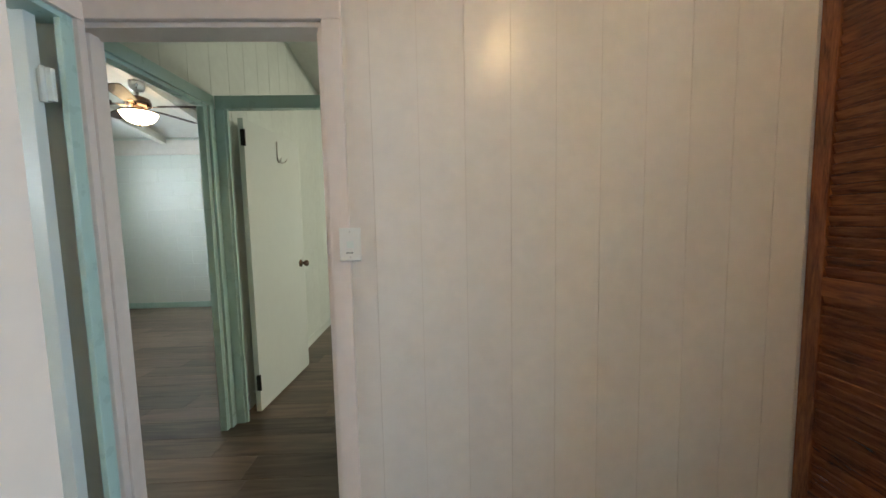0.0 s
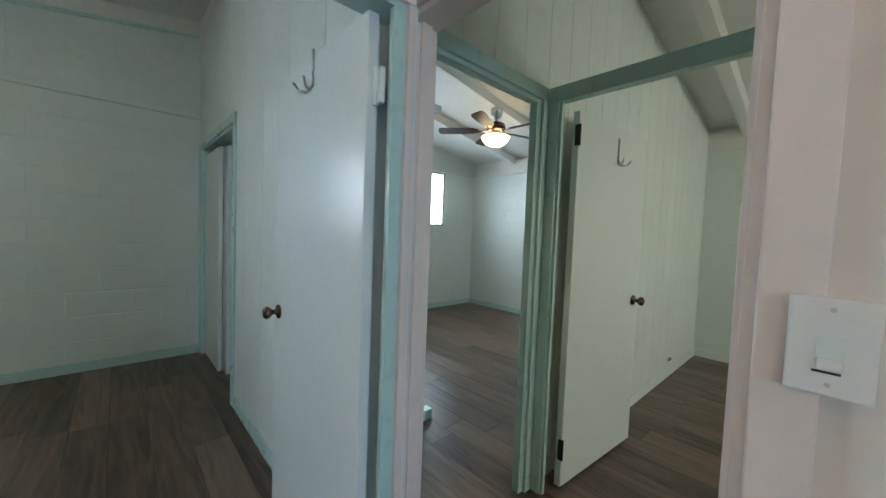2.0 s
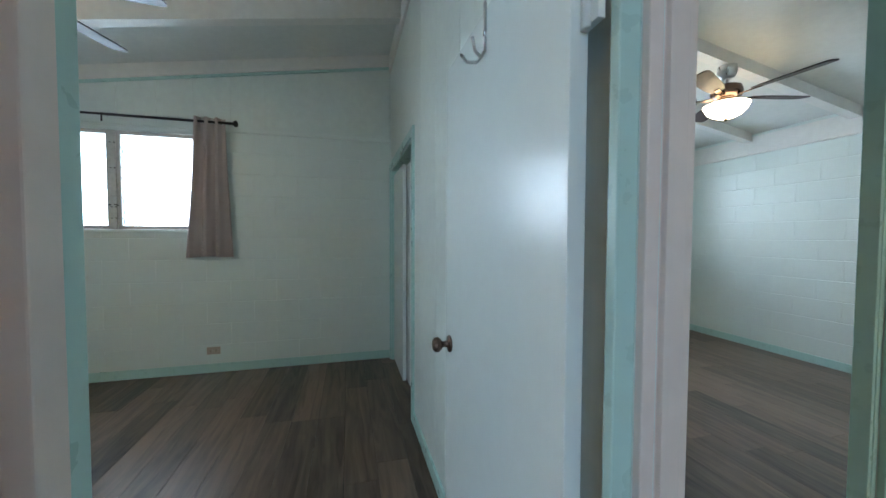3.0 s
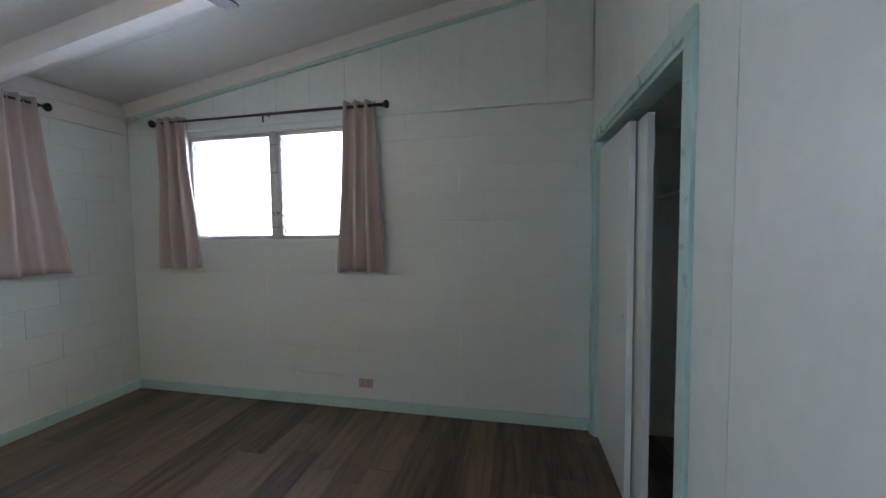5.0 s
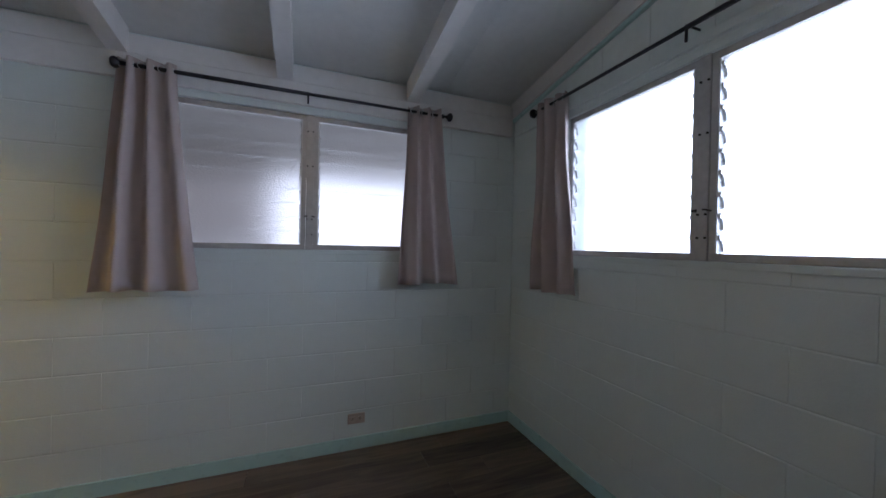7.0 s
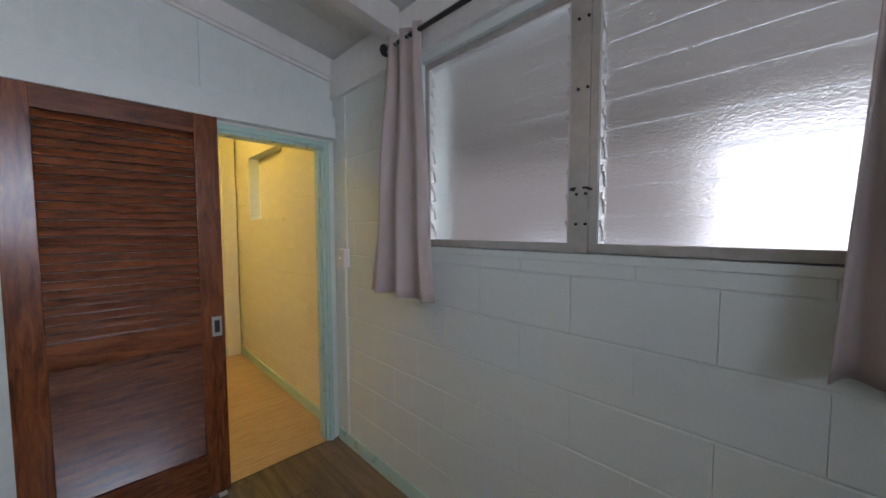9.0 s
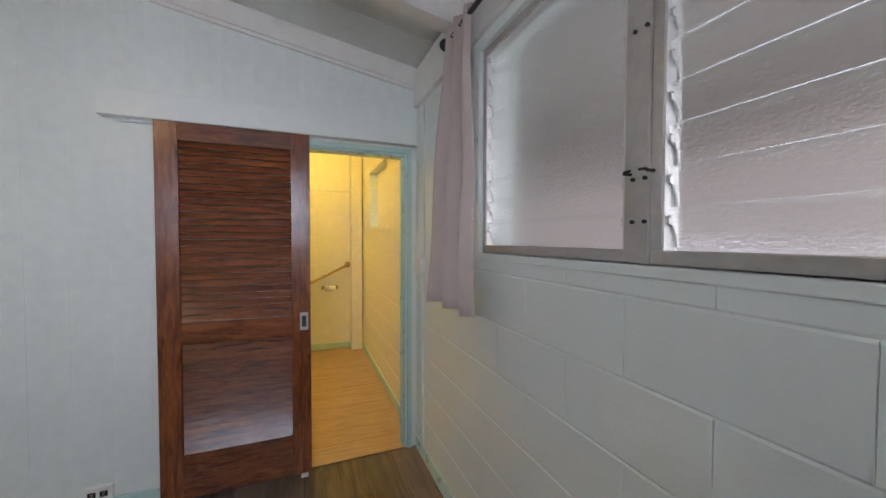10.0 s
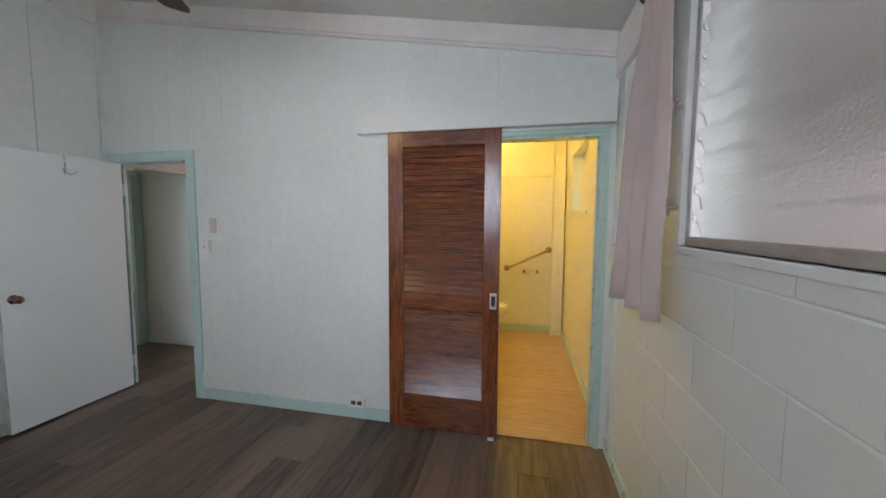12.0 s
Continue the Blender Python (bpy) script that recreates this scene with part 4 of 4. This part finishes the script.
# ---- switches and outlets ----
def plate(name, label, centre, out, up_w, h, mat, kind, back=0.0):
    """A wall plate on a wall; out is the wall's outward normal; kind: toggle, outlet, slider or blank."""
    root = thing(name, label, "outlet" if kind == "outlet" else "switch", at=centre)
    root.rotation_euler = Vector(out).to_track_quat('-Y', 'Z').to_euler()
    w = up_w / 2
    part("plate", box(-w, w, -0.008, back, -h / 2, h / 2, 0.003), mat, root)
    horiz = up_w > h
    if kind == "outlet":
        for s in (-1, 1):
            cx, cz = (s * w * 0.42, 0) if horiz else (0, s * h * 0.23)
            face = part("socket", box(cx - 0.016, cx + 0.016, -0.0105, -0.0075, cz - 0.014, cz + 0.014, 0.003), mat if mat is M_BEIGE else M_BLACK, root)
            for q in (-1, 1):
                sx, sz = (0.006, 0.0016) if horiz else (0.0016, 0.006)
                ox, oz = (0, q * 0.006) if horiz else (q * 0.006, 0)
                part("slot", box(cx + ox - sx, cx + ox + sx, -0.0112, -0.0106, cz + oz - sz, cz + oz + sz), M_DARK if mat is M_BEIGE else M_BEIGE, face)
    elif kind == "slider":
        part("slot", box(-0.012, 0.012, -0.0086, -0.0081, -0.030, 0.012, 0.0002), M_BLOCK, root)
        part("slider", box(-0.011, 0.011, -0.014, -0.0087, -0.026, -0.012, 0.002), M_PLASTIC, root)
        part("slider_line", box(-0.014, 0.010, -0.0092, -0.0088, -0.031, -0.028), M_DARK, root)
    elif kind == "toggle":
        part("toggle", box(-0.005, 0.005, -0.020, -0.008, -0.004, 0.010, 0.002), M_PLASTIC, root)
        part("toggle_slot", box(-0.008, 0.008, -0.0086, -0.0081, -0.013, 0.013), M_BEIGE, root)
    if kind != "blank":
        for s in (-1, 1):
            cx, cz = (0, s * h * 0.38) if not horiz else (0, 0)
            part("screw", tube((cx, -0.0084, cz), (cx, -0.0075, cz), 0.003, 8), M_STEEL, root)
    return root

plate("light_switch", "white dimmer switch plate on the cream panel wall", (-0.262, HY - 0.028, 1.175), (0, -1, 0), 0.075, 0.117, M_PLASTIC, "slider")
tagged(part("switch_box", box(-0.292, -0.232, HY - 0.0278, HY, 1.125, 1.225), M_PLASTIC), "shallow backing of the switch plate", "switch box")
plate("wall_outlet", "beige duplex outlet on the block wall under the window", (-4.465, -0.42, 0.21), (1, 0, 0), 0.115, 0.07, M_BEIGE, "outlet")
plate("wall_outlet", "beige duplex outlet low on the block wall", (-3.25, -2.645, 0.21), (0, 1, 0), 0.115, 0.07, M_BEIGE, "outlet")
plate("wall_outlet", "white and black outlet above the mint baseboard", (-1.247, -0.95, 0.125), (-1, 0, 0), 0.115, 0.07, M_PLASTIC, "outlet", 0.022)
plate("wall_outlet", "white outlet low on the panel wall of the third room", (-1.24, 4.55, 0.16), (1, 0, 0), 0.115, 0.07, M_PLASTIC, "outlet")
plate("fan_control", "small white fan control on the panel wall", (-1.239, 0.245, 1.405), (-1, 0, 0), 0.05, 0.115, M_BEIGE2, "toggle", 0.014)
plate("light_switch", "square white light switch by the bedroom doorway", (-1.250, 0.315, 1.24), (-1, 0, 0), 0.085, 0.105, M_PLASTIC, "toggle", 0.025)
sb = thing("switch_box", "white surface-mounted switch box beside the bathroom doorway", "switch", at=(-1.37, S, 1.26))
part("box", box(-0.045, 0.045, 0.0, 0.042, -0.058, 0.058, 0.005), M_PLASTIC, sb)
part("toggle", box(-0.005, 0.005, 0.042, 0.052, -0.008, 0.008, 0.002), M_PLASTIC, sb)
tagged(part("wire_channel", box(-1.385, -1.355, S + 0.0, S + 0.018, 0.09, 1.20, 0.003), M_BLOCK), "mint white surface wire channel down to the floor", "wire channel")


# ---- bathroom ----
bath_floor = structure("floor_bath", box(HX - 0.104, 1.21, S, -0.95, -0.1, 0.001), M_FLOORGAP, "honey bamboo strip floor in the bathroom", "floor")
structure("baseboard", box(HX, 1.21, S, S + BT, 0.008, 0.09, 0.003), M_GREENTRIM, "pale green painted bathroom baseboard", "baseboard")
structure("baseboard", box(1.196, 1.21, S + 0.16, -0.951, 0.008, 0.09, 0.003), M_GREENTRIM, "pale green painted bathroom baseboard", "baseboard")
structure("pilaster", box(1.07, 1.21, S + BT + 0.001, S + 0.15, 0.008, 2.58, 0.003), M_BATH, "yellow cream boxed corner", "wall")
structure("baseboard", box(1.056, 1.21, S + 0.151, S + 0.163, 0.008, 0.09, 0.003), M_GREENTRIM, "pale green baseboard round the boxed corner", "baseboard")
structure("wall_bath_panel", box(1.197, 1.209, S + 0.15, -0.951, 2.02, 2.04, 0.001), M_BATHJOINT, "panel seam on the bathroom wall", "wall")
gb = thing("grab_bar", "brass coloured slanting grab bar on the bathroom wall", "grab bar")
g0, g1 = Vector((1.14, -1.93, 0.84)), Vector((1.14, -2.46, 1.09))
part("bar", tube(g0, g1, 0.016), M_BRASS, gb, "", True)
for g in (g0, g1):
    part("flange", lathe([(0.038, 0.0), (0.038, 0.006), (0.018, 0.012), (0.016, 0.062)], Matrix.LocRotScale((1.209, g.y, g.z), Vector((-1, 0, 0)).to_track_quat('Z', 'Y'), None)), M_BRASS, gb, "", True)
tp = thing("toilet_paper_holder", "brass toilet paper holder on the bathroom wall", "paper holder")
for y in (-2.16, -2.32):
    part("bracket", lathe([(0.024, 0.0), (0.024, 0.006), (0.010, 0.012), (0.010, 0.07)], Matrix.LocRotScale((1.209, y, 0.80), Vector((-1, 0, 0)).to_track_quat('Z', 'Y'), None)), M_BRASS, tp, "", True)
tagged(part("toilet_paper", tube((1.14, -2.305, 0.795), (1.14, -2.175, 0.795), 0.035, 20), M_PAPER, None, "", True), "nearly used white toilet paper roll on its brass holder", "toilet paper")
to = thing("toilet", "white porcelain toilet with closed seat", "toilet", at=(0.80, -1.58, 0.008))
def ring_bm(levels, steps=28):
    bm = bmesh.new()
    rings = []
    for (cx, cy, rx, ry, z) in levels:
        rings.append([bm.verts.new((cx + rx * math.cos(2 * math.pi * k / steps), cy + ry * math.sin(2 * math.pi * k / steps), z)) for k in range(steps)])
    for p, q in zip(rings, rings[1:]):
        for k in range(steps):
            bm.faces.new((p[k], p[(k + 1) % steps], q[(k + 1) % steps], q[k]))
    bm.faces.new(rings[0][::-1])
    bm.faces.new(rings[-1])
    bmesh.ops.recalc_face_normals(bm, faces=bm.faces)
    return bm
part("bowl", ring_bm([(0, 0.0, 0.12, 0.22, 0), (0, 0.0, 0.11, 0.20, 0.12), (0, -0.05, 0.13, 0.24, 0.24), (0, -0.09, 0.175, 0.28, 0.34), (0, -0.10, 0.185, 0.29, 0.385)]), M_PORCELAIN, to, "", True)
part("seat", ring_bm([(0, -0.10, 0.19, 0.295, 0.387), (0, -0.10, 0.195, 0.30, 0.40), (0, -0.10, 0.19, 0.295, 0.412)]), M_PORCELAIN, to, "", True)
part("lid", ring_bm([(0, -0.10, 0.188, 0.293, 0.414), (0, -0.10, 0.185, 0.29, 0.428), (0, -0.10, 0.15, 0.25, 0.436)]), M_PORCELAIN, to, "", True)
part("tank", box(-0.23, 0.23, 0.22, 0.42, 0.36, 0.74, 0.02), M_PORCELAIN, to)
part("tank_lid", box(-0.24, 0.24, 0.21, 0.43, 0.742, 0.775, 0.01), M_PORCELAIN, to)

# ---- floors and blocks, piece by piece ----
floor = structure("floor", box(BW - 0.1, 3.6, S - 0.05, BN + 0.1, -0.2, -0.004), M_FLOORGAP, "grey-brown vinyl plank floor running through the rooms", "floor")
rng = random.Random(4)


def plank_mesh(length, width, mat, axis='x', t=0.005):
    g = 0.0012
    bm = box(g, length - g, g, width - g, -t, 0.0) if axis == 'x' else box(g, width - g, g, length - g, -t, 0.0)
    return mesh_of("plank", bm, mat)

PW, PL = 0.181, 1.22
plank_cache = {}
rest = bmesh.new()
row = 0
y = S
while y < BN:
    x = BW - rng.uniform(0, PL)
    x1 = 1.43 if y < HY else 1.0
    if y < -0.86:
        x1 = E + 0.001
    elif y > 1.3 and y < 2.2:
        x1 = VE + 0.1
    x0 = W - 0.02 if y < 1.3 else BW
    while x < x1:
        a, b = max(x, x0), min(x + PL, x1)
        x += PL
        if b - a < 0.03:
            continue
        key = round(b - a, 3)
        if key not in plank_cache:
            plank_cache[key] = plank_mesh(key, PW, M_FLOOR)
        ob = new("plank", plank_cache[key])
        ob.parent = floor
        ob.location = (a, y, 0)
    y += PW
    row += 1
ob = part("plank_rest", box(1.435, 3.6, S, 1.5, -0.005, 0.0), M_FLOOR, floor)

bx_, k = HX - 0.105, 0
bam = plank_mesh(1.70, 0.19, M_BAMBOO, 'y')
while bx_ < 1.21:
    ob = new("plank", bam)
    ob.parent = bath_floor
    ob.location = (bx_, S, 0.007)
    bx_ += 0.19

CH, CL = 0.2032, 0.4064


def block_mesh(axis, out, length, h, mat, depth=0.006):
    """One block face: proud of the joint, its edges eased, more along the bed joints than at the ends."""
    e, v = 0.0001, 0.0058
    bm = bmesh.new()
    outer = [(0.0, 0.0), (length, 0.0), (length, h), (0.0, h)]
    inner = [(e + 0.001, v), (length - e - 0.001, v), (length - e - 0.001, h - v), (e + 0.001, h - v)]
    def P(u, z, d):
        return (d * out, u, z) if axis == 'x' else (u, d * out, z)
    o = [bm.verts.new(P(u, z, -depth + 0.0002)) for u, z in outer]
    m_ = [bm.verts.new(P(u, z, -0.0024)) for u, z in outer]
    i = [bm.verts.new(P(u, z, 0.0)) for u, z in inner]
    bm.faces.new(i)
    for k in range(4):
        j = (k + 1) % 4
        bm.faces.new((o[k], o[j], m_[j], m_[k]))
        bm.faces.new((m_[k], m_[j], i[j], i[k]))
    bmesh.ops.recalc_face_normals(bm, faces=bm.faces)
    me = mesh_of("block", bm, mat)
    return me


def block_wall(parent, axis, face, out, u0, u1, ztop, holes, mat, offset=0.064):
    cache = {}
    z, c = offset - CH, 0
    while z < ztop - 0.01:
        u = u0 - (CL / 2 if c % 2 else 0.0) - 0.06
        while u < u1:
            spans = [(max(u, u0), min(u + CL, u1), max(z, 0.0), min(z + CH, ztop))]
            for h in holes:
                nxt = []
                for (a, b, p, q) in spans:
                    if b <= h[0] or a >= h[1] or q <= h[2] or p >= h[3]:
                        nxt.append((a, b, p, q))
                        continue
                    if a < h[0]:
                        nxt.append((a, h[0], p, q))
                    if b > h[1]:
                        nxt.append((h[1], b, p, q))
                    a2, b2 = max(a, h[0]), min(b, h[1])
                    if p < h[2]:
                        nxt.append((a2, b2, p, h[2]))
                    if q > h[3]:
                        nxt.append((a2, b2, h[3], q))
                spans = nxt
            for (a, b, p, q) in spans:
                if b - a < 0.012 or q - p < 0.012:
                    continue
                key = (round(b - a, 3), round(q - p, 3))
                if key not in cache:
                    cache[key] = block_mesh(axis, out, key[0], key[1], mat)
                ob = new("block", cache[key])
                ob.parent = parent
                ob.location = (face, a, p) if axis == 'x' else (a, face, p)
            u += CL
        z += CH
        c += 1

SILL_S = (WIN_S[0], WIN_S[1], WIN_S[2], WIN_S[3])
block_wall(wall_south, 'y', S, 1, W + 0.001, E - 0.001, 2.30, [SILL_S], M_BLOCK)
block_wall(wall_south, 'y', S, 1, HX + 0.001, 1.209, 2.50, [WIN_BATH], M_BATH)
block_wall(wall_west, 'x', W, 1, S + 0.001, N - 0.001, 2.30, [WIN_W], M_BLOCK)
block_wall(wall_b_north, 'y', BN, -1, BW + 0.001, VW - 0.05, 2.30, [], M_BLOCK)
block_wall(wall_b_north, 'y', BN, -1, VW + 0.001, 0.8, 2.30, [], M_BLOCK)
block_wall(wall_b_west, 'x', BW, 1, 2.3, BN - 0.001, 2.30, [WIN_B], M_BLOCK)
# vertical boards of the gable above the blocks
boards(wall_west, 'x', W, 1, S + 0.002, N - 0.002, 2.326, [], M_PANEL, pitch=0.30, gap=0.003, d=0.006)
